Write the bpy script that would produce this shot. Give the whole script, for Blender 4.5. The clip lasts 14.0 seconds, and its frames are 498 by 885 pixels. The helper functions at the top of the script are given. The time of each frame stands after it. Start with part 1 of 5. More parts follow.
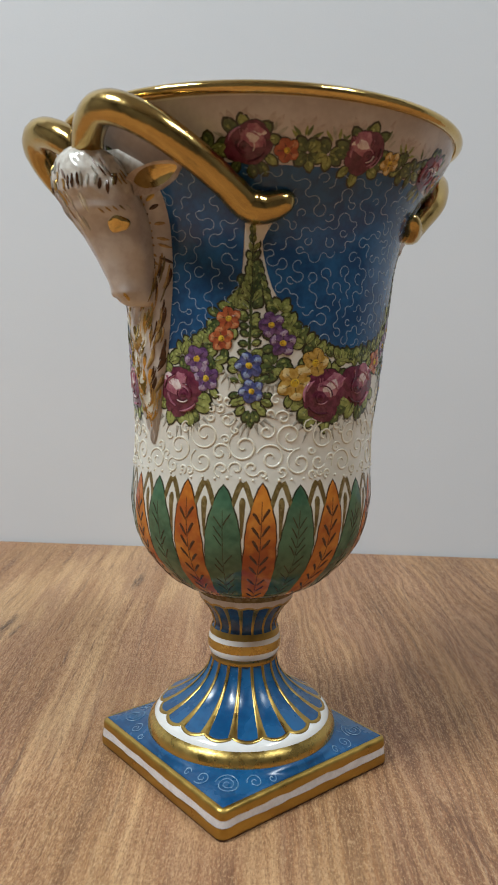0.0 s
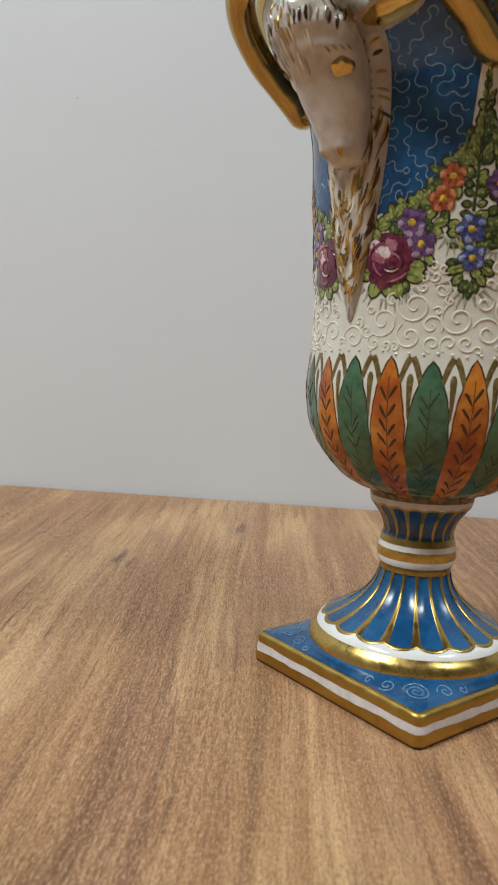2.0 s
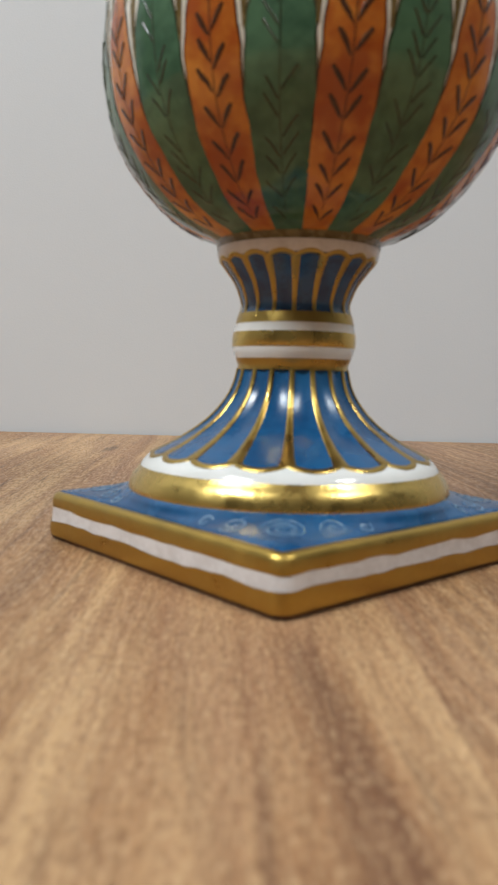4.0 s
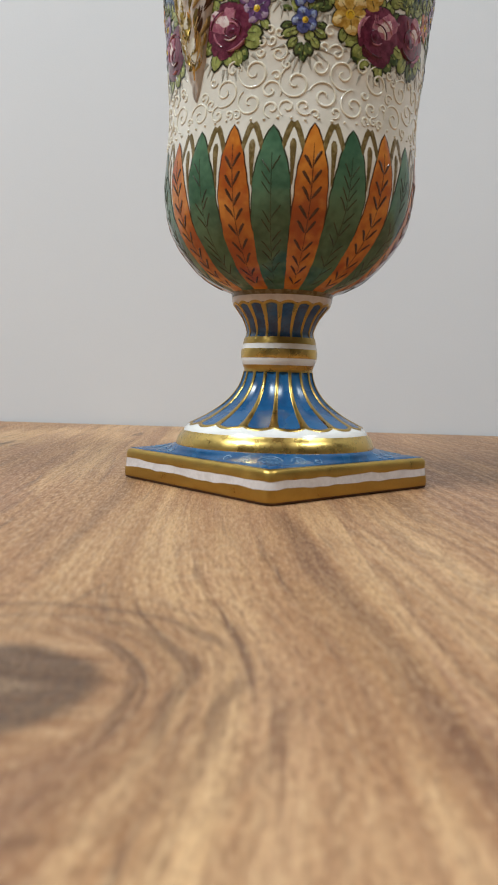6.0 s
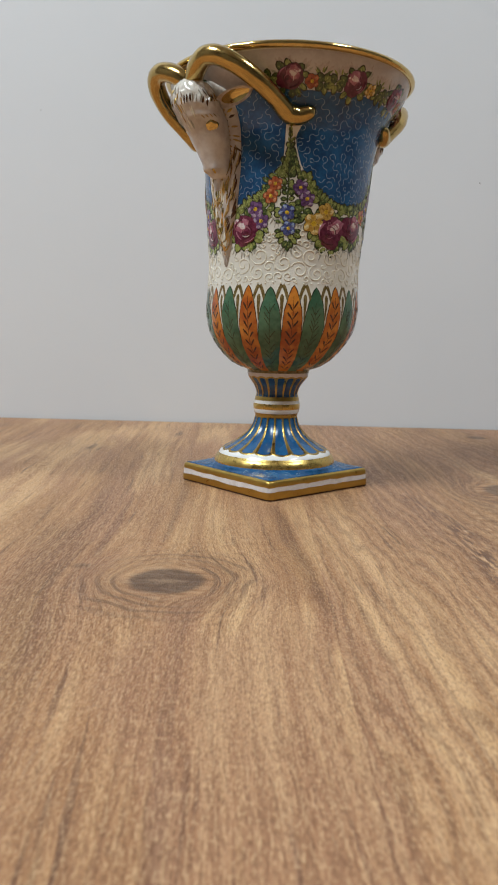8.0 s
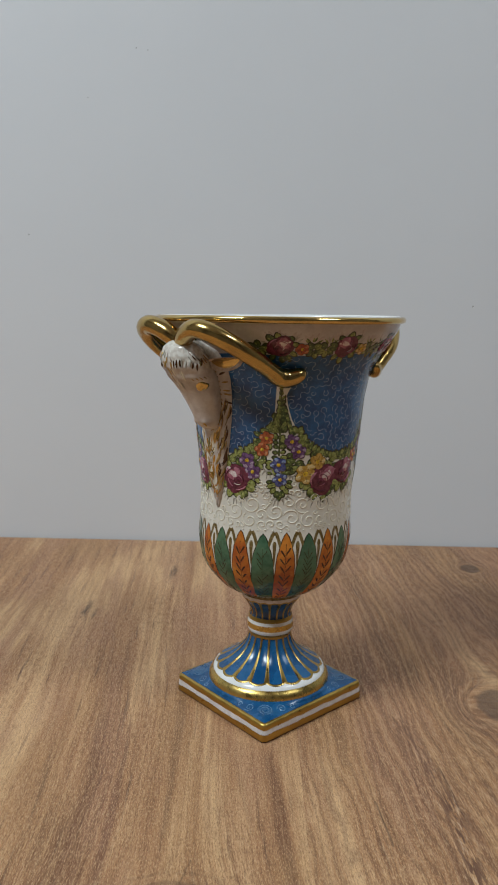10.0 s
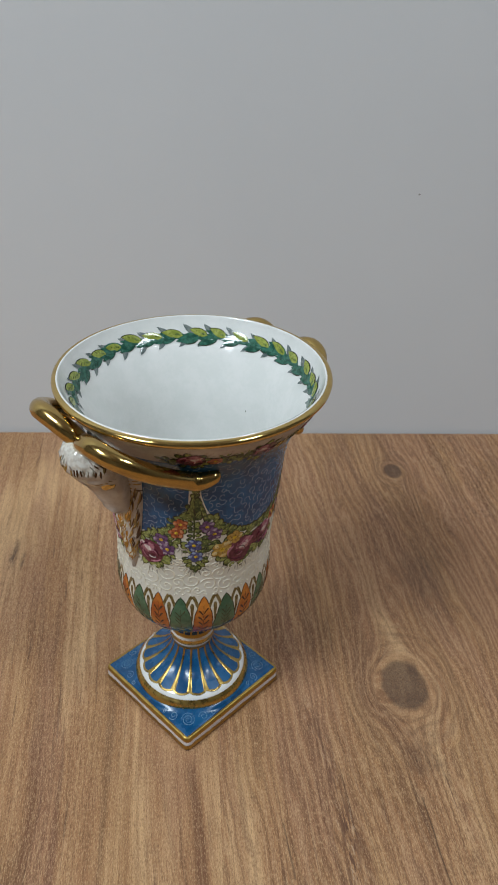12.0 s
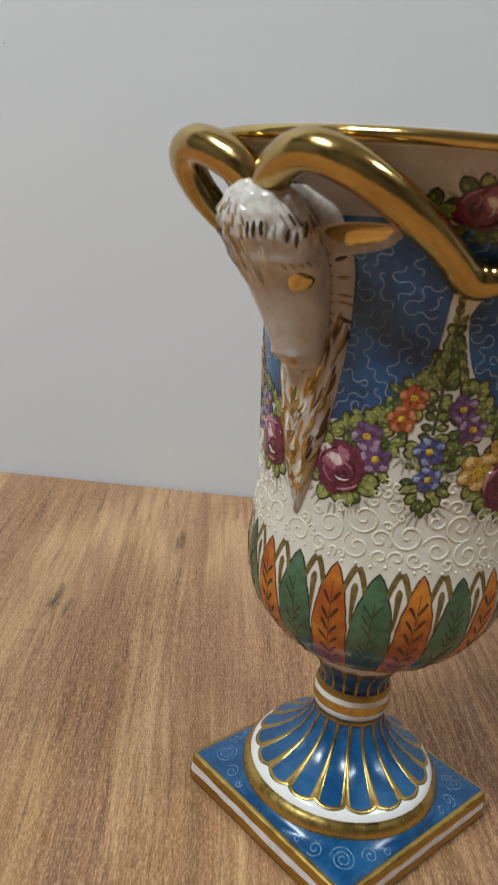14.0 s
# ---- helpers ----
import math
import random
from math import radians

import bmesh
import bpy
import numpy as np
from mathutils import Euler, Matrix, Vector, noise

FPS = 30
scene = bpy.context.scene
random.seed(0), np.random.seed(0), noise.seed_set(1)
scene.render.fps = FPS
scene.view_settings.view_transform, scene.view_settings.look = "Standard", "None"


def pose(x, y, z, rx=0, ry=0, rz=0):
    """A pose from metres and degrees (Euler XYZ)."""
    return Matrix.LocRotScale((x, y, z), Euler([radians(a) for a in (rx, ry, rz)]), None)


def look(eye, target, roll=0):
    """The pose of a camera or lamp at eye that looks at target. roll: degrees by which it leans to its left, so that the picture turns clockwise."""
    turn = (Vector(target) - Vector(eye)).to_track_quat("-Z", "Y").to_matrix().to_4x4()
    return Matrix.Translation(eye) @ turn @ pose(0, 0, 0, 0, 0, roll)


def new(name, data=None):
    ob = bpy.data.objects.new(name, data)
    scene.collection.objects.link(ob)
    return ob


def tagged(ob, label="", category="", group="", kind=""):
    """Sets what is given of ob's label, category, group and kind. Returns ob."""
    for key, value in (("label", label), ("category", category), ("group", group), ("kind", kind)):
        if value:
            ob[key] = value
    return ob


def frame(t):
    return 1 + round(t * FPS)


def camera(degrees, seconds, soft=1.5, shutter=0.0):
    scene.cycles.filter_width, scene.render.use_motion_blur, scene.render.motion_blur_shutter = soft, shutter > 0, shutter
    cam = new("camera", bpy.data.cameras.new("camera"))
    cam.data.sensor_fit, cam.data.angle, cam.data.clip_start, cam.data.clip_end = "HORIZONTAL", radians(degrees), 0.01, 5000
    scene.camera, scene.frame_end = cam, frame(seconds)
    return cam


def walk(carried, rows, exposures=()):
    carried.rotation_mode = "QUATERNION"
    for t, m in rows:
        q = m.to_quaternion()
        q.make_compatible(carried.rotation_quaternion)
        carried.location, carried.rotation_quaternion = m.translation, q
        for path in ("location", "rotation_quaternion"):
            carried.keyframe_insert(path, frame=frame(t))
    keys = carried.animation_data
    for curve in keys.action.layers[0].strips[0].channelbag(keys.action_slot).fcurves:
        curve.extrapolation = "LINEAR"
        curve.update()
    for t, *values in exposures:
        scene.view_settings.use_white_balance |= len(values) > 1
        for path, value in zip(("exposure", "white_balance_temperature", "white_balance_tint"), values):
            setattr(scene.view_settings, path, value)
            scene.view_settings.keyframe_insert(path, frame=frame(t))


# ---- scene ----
cam = camera(36.45, 14.0, 1.5, 0.12)
cam.data.dof.use_dof, cam.data.dof.focus_distance, cam.data.dof.aperture_fstop = True, 0.32, 46.0
PATH = [
    (0, (0.0198, -0.2700, 0.1511), (-0.1181, 1.7108, -0.0878), 0.97),
    (0.5, (0.0087, -0.2688, 0.1567), (-0.1314, 1.7153, -0.0528), 1.72),
    (1, (-0.0143, -0.2720, 0.1583), (-0.1734, 1.7123, -0.0346), 2.52),
    (1.5, (-0.0336, -0.2732, 0.1391), (-0.2336, 1.7059, -0.0685), 2.64),
    (2, (-0.0314, -0.2622, 0.1097), (-0.2451, 1.7130, -0.1201), 2.72),
    (2.5, (-0.0188, -0.2388, 0.0783), (-0.2056, 1.7380, -0.1608), 2.64),
    (3, (-0.0105, -0.2072, 0.0527), (-0.1490, 1.7757, -0.1689), 2.24),
    (3.5, (-0.0048, -0.1747, 0.0373), (-0.0862, 1.8155, -0.1437), 2.04),
    (3.7, (-0.0034, -0.1641, 0.0378), (-0.0716, 1.8268, -0.1398), 1.22),
    (5.8, (-0.0033, -0.2577, 0.0358), (-0.0433, 1.7353, -0.1265), 1.86),
    (6, (-0.0026, -0.2690, 0.0360), (-0.0518, 1.7236, -0.1277), 1.64),
    (6.5, (-0.0034, -0.3073, 0.0374), (-0.0442, 1.6839, -0.1452), 0.92),
    (7, (-0.0001, -0.3459, 0.0381), (-0.0544, 1.6431, -0.1636), 0.68),
    (7.2, (-0.0013, -0.3646, 0.0396), (-0.0541, 1.6224, -0.1822), 0.75),
    (9.3, (0.0156, -0.4980, 0.2022), (-0.1364, 1.4731, -0.1008), 1.83),
    (9.5, (0.0136, -0.4866, 0.2128), (-0.1182, 1.4865, -0.0862), 1.50),
    (10, (0.0025, -0.4165, 0.2233), (-0.0706, 1.5523, -0.1205), 0.57),
    (10.5, (-0.0265, -0.3330, 0.2708), (-0.0605, 1.6032, -0.2293), -0.27),
    (11, (-0.0227, -0.3137, 0.3622), (-0.0066, 1.5525, -0.3568), -1.01),
    (11.5, (0.0064, -0.3013, 0.3917), (0.0764, 1.4670, -0.5401), -0.26),
    (12, (0.0133, -0.3270, 0.3885), (0.1055, 1.3542, -0.6910), 1.88),
    (12.5, (-0.0032, -0.3486, 0.3638), (0.0443, 1.3198, -0.7382), 3.63),
    (13, (-0.0283, -0.3337, 0.2966), (-0.0521, 1.4161, -0.6716), 4.56),
    (13.5, (-0.0392, -0.2822, 0.2204), (-0.0980, 1.5681, -0.5365), 5.65),
    (14, (-0.0388, -0.2308, 0.2011), (-0.0783, 1.6834, -0.3772), 5.45),
]
walk(cam, [(t, look(eye, target, roll)) for t, eye, target, roll in PATH], exposures=[(0, 0.27, 6640, 11), (1.5, 0.21, 6770, 11), (3.5, 0.28, 6810, 12), (6.5, 0.44, 6730, 12), (7.2, 0.41, 6740, 12), (9.5, -0.02, 6460, 10.5), (10.5, -0.09, 6460, 10.5), (12, -0.10, 6460, 10.5), (13, -0.03, 6560, 11), (13.5, -0.02, 6600, 11), (14, 0.12, 6690, 11)])

# ---- light ----
world = bpy.data.worlds.new("room_air")
world.use_nodes = True
world.node_tree.nodes["Background"].inputs[0].default_value = (0.5, 0.55, 0.6, 1)
world.node_tree.nodes["Background"].inputs[1].default_value = 0.02
scene.world = world


def area_lamp(name, eye, target, sx, sy, watts, colour):
    data = bpy.data.lights.new(name, "AREA")
    data.shape, data.size, data.size_y, data.energy, data.color = "RECTANGLE", sx, sy, watts, colour
    ob = new(name, data)
    ob.matrix_world = look(eye, target)
    return ob


area_lamp("ceiling_light", (-1.02, -0.80, 1.70), (-0.9, -0.72, 0), 0.60, 0.34, 36, (0.835, 0.945, 1.0))
area_lamp("ceiling_light", (1.05, -0.62, 1.70), (0.95, -0.56, 0), 0.40, 0.24, 14.5, (0.86, 0.955, 1.0))

# ---- materials ----


class Graph:
    """A material's node tree, built by short calls."""

    def __init__(self, name):
        self.mat = bpy.data.materials.new(name)
        self.mat.use_nodes = True
        self.tree = self.mat.node_tree
        self.shader = self.tree.nodes["Principled BSDF"]

    def put(self, socket, value):
        if isinstance(value, bpy.types.NodeSocket):
            self.tree.links.new(value, socket)
        elif isinstance(value, tuple) and len(value) == 3 and socket.type == "RGBA":
            socket.default_value = (*value, 1)
        else:
            socket.default_value = value

    def node(self, kind, *values, **settings):
        n = self.tree.nodes.new(kind)
        for key, value in settings.items():
            setattr(n, key, value)
        for socket, value in zip(n.inputs, values):
            if value is not None:
                self.put(socket, value)
        return n

    def math(self, op, a, b=0.0, c=0.0):
        return self.node("ShaderNodeMath", a, b, c, operation=op).outputs[0]

    def place(self):
        return self.node("ShaderNodeTexCoord").outputs["Object"]

    def noise(self, vector, scale, detail=2.0, rough=0.5):
        n = self.node("ShaderNodeTexNoise")
        self.put(n.inputs["Vector"], vector)
        n.inputs["Scale"].default_value, n.inputs["Detail"].default_value, n.inputs["Roughness"].default_value = scale, detail, rough
        return n.outputs["Fac"]

    def vec(self, x, y, z=0.0):
        return self.node("ShaderNodeCombineXYZ", x, y, z).outputs[0]

    def mix(self, f, a, b):
        n = self.node("ShaderNodeMix", data_type="RGBA")
        self.put(n.inputs[0], f), self.put(n.inputs[6], a), self.put(n.inputs[7], b)
        return n.outputs[2]

    def range(self, v, a, b, c=0.0, d=1.0):
        n = self.node("ShaderNodeMapRange", v, a, b, c, d, interpolation_type="SMOOTHSTEP")
        return n.outputs[0]

    def bump(self, height, distance, strength=1.0):
        n = self.node("ShaderNodeBump")
        self.put(n.inputs["Height"], height)
        n.inputs["Distance"].default_value, n.inputs["Strength"].default_value = distance, strength
        self.put(self.shader.inputs["Normal"], n.outputs[0])

    def set(self, **values):
        for key, value in values.items():
            self.put(self.shader.inputs[key.replace("_", " ")], value)
        return self


def glaze(name, low, high, rough=0.14, scale=260, relief=0.00004):
    """Painted, glazed porcelain: brushed colour between two tones under a clear glaze."""
    g = Graph(name)
    p = g.place()
    a, b = g.noise(p, scale, 3.0, 0.6), g.noise(p, scale * 6, 2.0)
    f = g.math("ADD", g.math("MULTIPLY", a, 0.75), g.math("MULTIPLY", b, 0.25))
    g.set(Base_Color=g.mix(g.range(f, 0.36, 0.64), low, high), Roughness=g.range(a, 0.3, 0.7, rough * 0.8, rough * 1.3))
    g.bump(g.noise(p, 420, 2.0), relief)
    return g.mat


def gilt(name, colour, rough=0.2):
    """Burnished gold with wear and brush marks."""
    g = Graph(name)
    p = g.place()
    a, b = g.noise(p, 180, 3.0, 0.6), g.noise(p, 1400, 2.0)
    dark = tuple(v * 0.62 for v in colour)
    g.set(Base_Color=g.mix(g.math("MULTIPLY_ADD", a, 0.8, g.math("MULTIPLY", b, 0.3)), dark, colour), Metallic=1.0, Roughness=g.range(a, 0.3, 0.7, rough * 0.8, rough * 1.4))
    g.bump(g.math("ADD", a, g.math("MULTIPLY", b, 0.06)), 0.00016)
    return g.mat


WHITE = glaze("cream_white_glaze", (0.66, 0.64, 0.56), (0.74, 0.72, 0.65), 0.12, 90)
BLUSH = glaze("blush_cream_glaze", (0.475, 0.42, 0.39), (0.575, 0.525, 0.49), 0.13, 90)
INSIDE = glaze("white_glaze", (0.75, 0.76, 0.74), (0.80, 0.80, 0.785), 0.10, 90)
MANE = glaze("pinkish_tan_glaze", (0.46, 0.36, 0.29), (0.66, 0.58, 0.52), 0.15, 240)
RELIEF = glaze("ivory_enamel", (0.68, 0.64, 0.50), (0.79, 0.76, 0.66), 0.07, 500)
BAND_WHITE = glaze("pinkish_white_glaze", (0.62, 0.575, 0.56), (0.73, 0.69, 0.68), 0.14, 200)
BISCUIT = glaze("bare_brown_edge", (0.07, 0.032, 0.016), (0.16, 0.075, 0.03), 0.5, 300)
BLUE = glaze("cobalt_glaze", (0.013, 0.056, 0.150), (0.019, 0.102, 0.245), 0.11, 120)
FOOT_BLUE = glaze("foot_blue_glaze", (0.004, 0.060, 0.165), (0.008, 0.098, 0.240), 0.25, 90, 0.000010)
STEM_BLUE = glaze("stem_blue_glaze", (0.022, 0.056, 0.15), (0.028, 0.11, 0.26), 0.14, 250)
PALE_LINE = glaze("pale_blue_line", (0.20, 0.30, 0.41), (0.34, 0.44, 0.53), 0.2, 500)
FAINT_LINE = glaze("faint_blue_line", (0.08, 0.20, 0.36), (0.20, 0.33, 0.46), 0.2, 500)
GOLD = gilt("bright_gold", (0.78, 0.55, 0.20), 0.10)
HORN_GOLD = gilt("worn_horn_gold", (0.62, 0.425, 0.15), 0.16)
PLINTH_GOLD = gilt("plinth_gold", (0.60, 0.40, 0.105), 0.34)
RING_GOLD = gilt("worn_ring_gold", (0.74, 0.52, 0.16), 0.26)
DULL_GOLD = gilt("dull_gold", (0.55, 0.37, 0.105), 0.30)
OLIVE = glaze("olive_gilt_paint", (0.115, 0.078, 0.025), (0.20, 0.14, 0.048), 0.25, 500)
ORANGE = glaze("orange_glaze", (0.36, 0.076, 0.013), (0.63, 0.238, 0.034), 0.13, 60)
GREEN = glaze("green_glaze", (0.034, 0.093, 0.052), (0.082, 0.180, 0.102), 0.13, 70)
BROWN = glaze("brown_line", (0.045, 0.018, 0.008), (0.09, 0.035, 0.012), 0.2, 700)
INK = glaze("dark_outline", (0.018, 0.022, 0.012), (0.05, 0.045, 0.02), 0.2, 700)
LEAF = glaze("leaf_green", (0.14, 0.17, 0.042), (0.33, 0.36, 0.11), 0.15, 420)
TAN = glaze("tan_brushwork", (0.30, 0.17, 0.05), (0.46, 0.29, 0.11), 0.18, 500)
LEAF_DARK = glaze("leaf_dark_green", (0.035, 0.06, 0.02), (0.12, 0.16, 0.05), 0.15, 420)
WASH = glaze("grey_wash", (0.28, 0.27, 0.22), (0.46, 0.44, 0.38), 0.15, 500)
PINK_WASH = glaze("pinkish_grey_wash", (0.42, 0.35, 0.31), (0.56, 0.49, 0.45), 0.15, 500)
ROSE = glaze("rose_crimson", (0.085, 0.012, 0.03), (0.175, 0.034, 0.066), 0.14, 500)
ROSE_MID = glaze("rose_pink", (0.28, 0.07, 0.12), (0.46, 0.2, 0.24), 0.14, 500)
ROSE_PALE = glaze("rose_pale", (0.6, 0.44, 0.44), (0.76, 0.67, 0.65), 0.14, 500)
ROSE_DARK = glaze("rose_heart", (0.05, 0.004, 0.014), (0.10, 0.01, 0.03), 0.14, 500)
PURPLE = glaze("purple_petal", (0.07, 0.026, 0.09), (0.19, 0.095, 0.22), 0.14, 600)
VIOLET = glaze("violet_blue_petal", (0.035, 0.045, 0.15), (0.11, 0.125, 0.3), 0.14, 600)
RED = glaze("vermilion_petal", (0.27, 0.045, 0.02), (0.44, 0.12, 0.04), 0.14, 600)
YELLOW = glaze("yellow_petal", (0.34, 0.18, 0.025), (0.58, 0.37, 0.09), 0.14, 600)
HEART = glaze("yellow_heart", (0.60, 0.36, 0.02), (0.75, 0.52, 0.05), 0.14, 600)
PURPLE_PALE = glaze("purple_pale", (0.27, 0.18, 0.29), (0.46, 0.36, 0.44), 0.14, 600)
VIOLET_PALE = glaze("violet_pale", (0.17, 0.23, 0.42), (0.34, 0.4, 0.54), 0.14, 600)
RED_PALE = glaze("vermilion_pale", (0.46, 0.15, 0.06), (0.6, 0.28, 0.13), 0.14, 600)
YELLOW_PALE = glaze("yellow_pale", (0.62, 0.45, 0.16), (0.72, 0.58, 0.3), 0.14, 600)
LEAF_LIGHT = glaze("leaf_light_green", (0.28, 0.34, 0.09), (0.46, 0.5, 0.19), 0.15, 500)
LAUREL = glaze("laurel_lime", (0.07, 0.12, 0.028), (0.19, 0.25, 0.06), 0.13, 420)
LAUREL_LIGHT = glaze("laurel_yellow_green", (0.20, 0.25, 0.04), (0.36, 0.40, 0.09), 0.13, 420)
LAUREL_DARK = glaze("laurel_teal", (0.014, 0.065, 0.045), (0.05, 0.17, 0.12), 0.13, 420)
LAUREL_TEAL = glaze("laurel_sea_green", (0.012, 0.062, 0.042), (0.050, 0.165, 0.118), 0.13, 420)
LAUREL_GREY = glaze("laurel_grey", (0.10, 0.13, 0.13), (0.22, 0.25, 0.24), 0.13, 420)


def ram_glaze():
    """White glaze on the crown that runs softly into taupe on the face."""
    g = Graph("ram_glaze")
    p = g.place()
    z = g.node("ShaderNodeSeparateXYZ", p).outputs[2]
    a, b = g.noise(p, 160, 3.0, 0.6), g.noise(p, 520, 2.0)
    crown = g.range(g.math("MULTIPLY_ADD", b, 0.006, g.math("MULTIPLY_ADD", a, 0.006, z)), 0.1985, 0.2065)
    face = g.mix(g.range(a, 0.36, 0.64), (0.49, 0.425, 0.38), (0.60, 0.55, 0.505))
    g.set(Base_Color=g.mix(crown, face, g.mix(g.range(b, 0.35, 0.6), (0.60, 0.56, 0.50), (0.74, 0.72, 0.66))), Roughness=g.range(a, 0.3, 0.7, 0.10, 0.16))
    g.bump(g.noise(p, 420, 2.0), 0.00004)
    return g.mat


RAM = ram_glaze()


def wall_paint(name, low, high):
    g = Graph(name)
    p = g.place()
    a = g.noise(p, 5, 3.0)
    g.set(Base_Color=g.mix(a, low, high), Roughness=0.6)
    g.bump(g.noise(p, 900, 3.0), 0.00006)
    return g.mat


def wood():
    """Oak laminate: streaks along y that bend round the knots, with hairlines in patches and fine embossed pores."""
    g = Graph("oak_laminate")
    xyz = g.node("ShaderNodeSeparateXYZ", g.place())
    x, y = xyz.outputs[0], xyz.outputs[1]

    def grain(across, along, seed, detail=3.0, rough=0.6, line=None):
        return g.noise(g.vec(g.math("MULTIPLY", x if line is None else line, across), g.math("MULTIPLY", y, along), seed), 1.0, detail, rough)

    slow, wob, lump = grain(6.6, 2.2, 0.0, 1.0), grain(30, 15, 0.0, 2.0), grain(85, 85, 2.0, 2.0)
    f = g.math("ADD", x, g.math("MULTIPLY", y, 0.085))
    f = g.math("ADD", f, g.math("MULTIPLY_ADD", slow, 0.02, -0.01))
    f = g.math("ADD", f, g.math("MULTIPLY_ADD", wob, 0.004, -0.002))
    core, ring, plain, heart, halo, zone = 0.0, 0.0, f, 0.0, 0.0, 0.0
    fade = grain(34, 38, 9.0, 1.0, 0.4)
    for kx, ky, size, stretch, dark, pale, rings in KNOTS:
        dx, dy = g.math("SUBTRACT", x, kx), g.math("MULTIPLY", g.math("SUBTRACT", y, ky), stretch)
        slit = g.math("SQRT", g.math("ADD", g.math("MULTIPLY", dx, dx), g.math("MULTIPLY", g.math("MULTIPLY", dy, dy), 9.0)))
        heart = g.math("MAXIMUM", heart, g.range(g.math("MULTIPLY", slit, g.math("MULTIPLY_ADD", lump, 1.2, 0.4)), size * 0.25, size * 0.60, pale, 0.0))
        d1 = g.math("SQRT", g.math("ADD", g.math("MULTIPLY", dx, dx), g.math("MULTIPLY", dy, dy)))
        dx = g.math("ADD", dx, g.math("MULTIPLY_ADD", wob, size * 0.8, size * -0.4))
        d2 = g.math("ADD", g.math("MULTIPLY", dx, dx), g.math("MULTIPLY", dy, dy))
        d = g.math("MULTIPLY", g.math("SQRT", d2), g.math("MULTIPLY_ADD", lump, 0.40, 0.80))
        inner = g.math("MULTIPLY", d1, g.math("MULTIPLY_ADD", lump, 0.30, 0.85))
        part = g.math("MINIMUM", 1.0, g.math("DIVIDE", size * size * 1.3, d2))
        f = g.math("SUBTRACT", f, g.math("MULTIPLY", dx, part))
        core = g.math("MAXIMUM", core, g.range(inner, size * 0.80, size * 1.04, dark, 0.0))
        halo = g.math("MAXIMUM", halo, g.math("MULTIPLY", g.range(inner, size * 1.0, size * 1.1), g.range(inner, size * 1.12, size * 1.4, 0.24, 0.0)))
        zone = g.math("MAXIMUM", zone, g.range(d, size * 2.0, size * 2.7, rings * 0.36, 0.0))
        even = g.math("MULTIPLY", g.math("SQRT", d2), g.math("MULTIPLY_ADD", fade, 0.46, 0.77))
        waves = g.math("SINE", g.math("ADD", g.math("MULTIPLY", even, 14.5 / size), g.math("MULTIPLY", fade, 3.0)))
        shown = g.math("MULTIPLY", g.range(fade, 0.40, 0.56, 0.25, 1.0), g.range(inner, size * 1.06, size * 1.2))
        ring = g.math("MAXIMUM", ring, g.math("MULTIPLY", g.math("MULTIPLY", g.range(waves, 0.0, 0.8), shown), g.range(d, size * 1.9, size * 3.1, rings * 0.62, 0.0)))
    fleck = grain(620, 90, 12.0, 2.0, 0.6)
    for kx, ky, size, stretch, dark in BLOTCHES_AND_SHADOW:
        dx, dy = g.math("SUBTRACT", x, kx), g.math("MULTIPLY", g.math("SUBTRACT", y, ky), stretch)
        d = g.math("SQRT", g.math("ADD", g.math("MULTIPLY", dx, dx), g.math("MULTIPLY", dy, dy)))
        d = g.math("MULTIPLY", d, g.math("MULTIPLY_ADD", lump, 1.6, 0.2))
        core = g.math("MAXIMUM", core, g.math("MULTIPLY", g.range(d, size * 0.2, size * 1.1, dark, 0.0), g.range(fleck, 0.60, 0.46, 0.45, 1.0)))
    bent = f
    seam = g.math("SUBTRACT", g.math("MULTIPLY_ADD", y, 0.029, x), SEAM)
    right = g.range(seam, -0.00002, 0.00002)
    plain, f = (g.math("MULTIPLY_ADD", right, 0.37, line) for line in (plain, f))
    broad = grain(17, 1.8, 0.0, 2.0, 0.5, plain)
    patch = grain(16, 7, 5.0, 2.0, 0.5)
    streak = grain(48, 3.0, 3.0, 3.0, 0.6, f)
    band = grain(200, 6.5, 8.0, 3.0, 0.6, f)
    fibre = grain(560, 11, 7.0, 3.0, 0.7, f)
    dash = grain(1250, 190, 1.0, 2.0, 0.6, f)
    pore = grain(2300, 420, 0.0, 2.0, 0.5)
    speck = grain(1500, 620, 6.0, 2.0, 0.6)
    grit = grain(900, 700, 4.0, 3.0, 0.7)
    tone = g.math("MULTIPLY_ADD", broad, 0.72, g.math("MULTIPLY_ADD", streak, 0.62, g.math("MULTIPLY_ADD", band, 0.66, g.math("MULTIPLY", patch, 0.46))))
    lines = 0.0
    for at, wide, y0, y1, amount in STREAKS:
        off = g.math("DIVIDE", g.math("SUBTRACT", bent, at), wide)
        bell = g.math("POWER", 2.718, g.math("MULTIPLY", g.math("MULTIPLY", off, off), -1.0))
        span = g.math("MULTIPLY", g.range(y, y0 - 0.05, y0 + 0.03), g.range(y, y1 - 0.03, y1 + 0.05, 1.0, 0.0))
        lines = g.math("ADD", lines, g.math("MULTIPLY", g.math("MULTIPLY", bell, span), amount))
    torn, crack = 0.0, 0.0
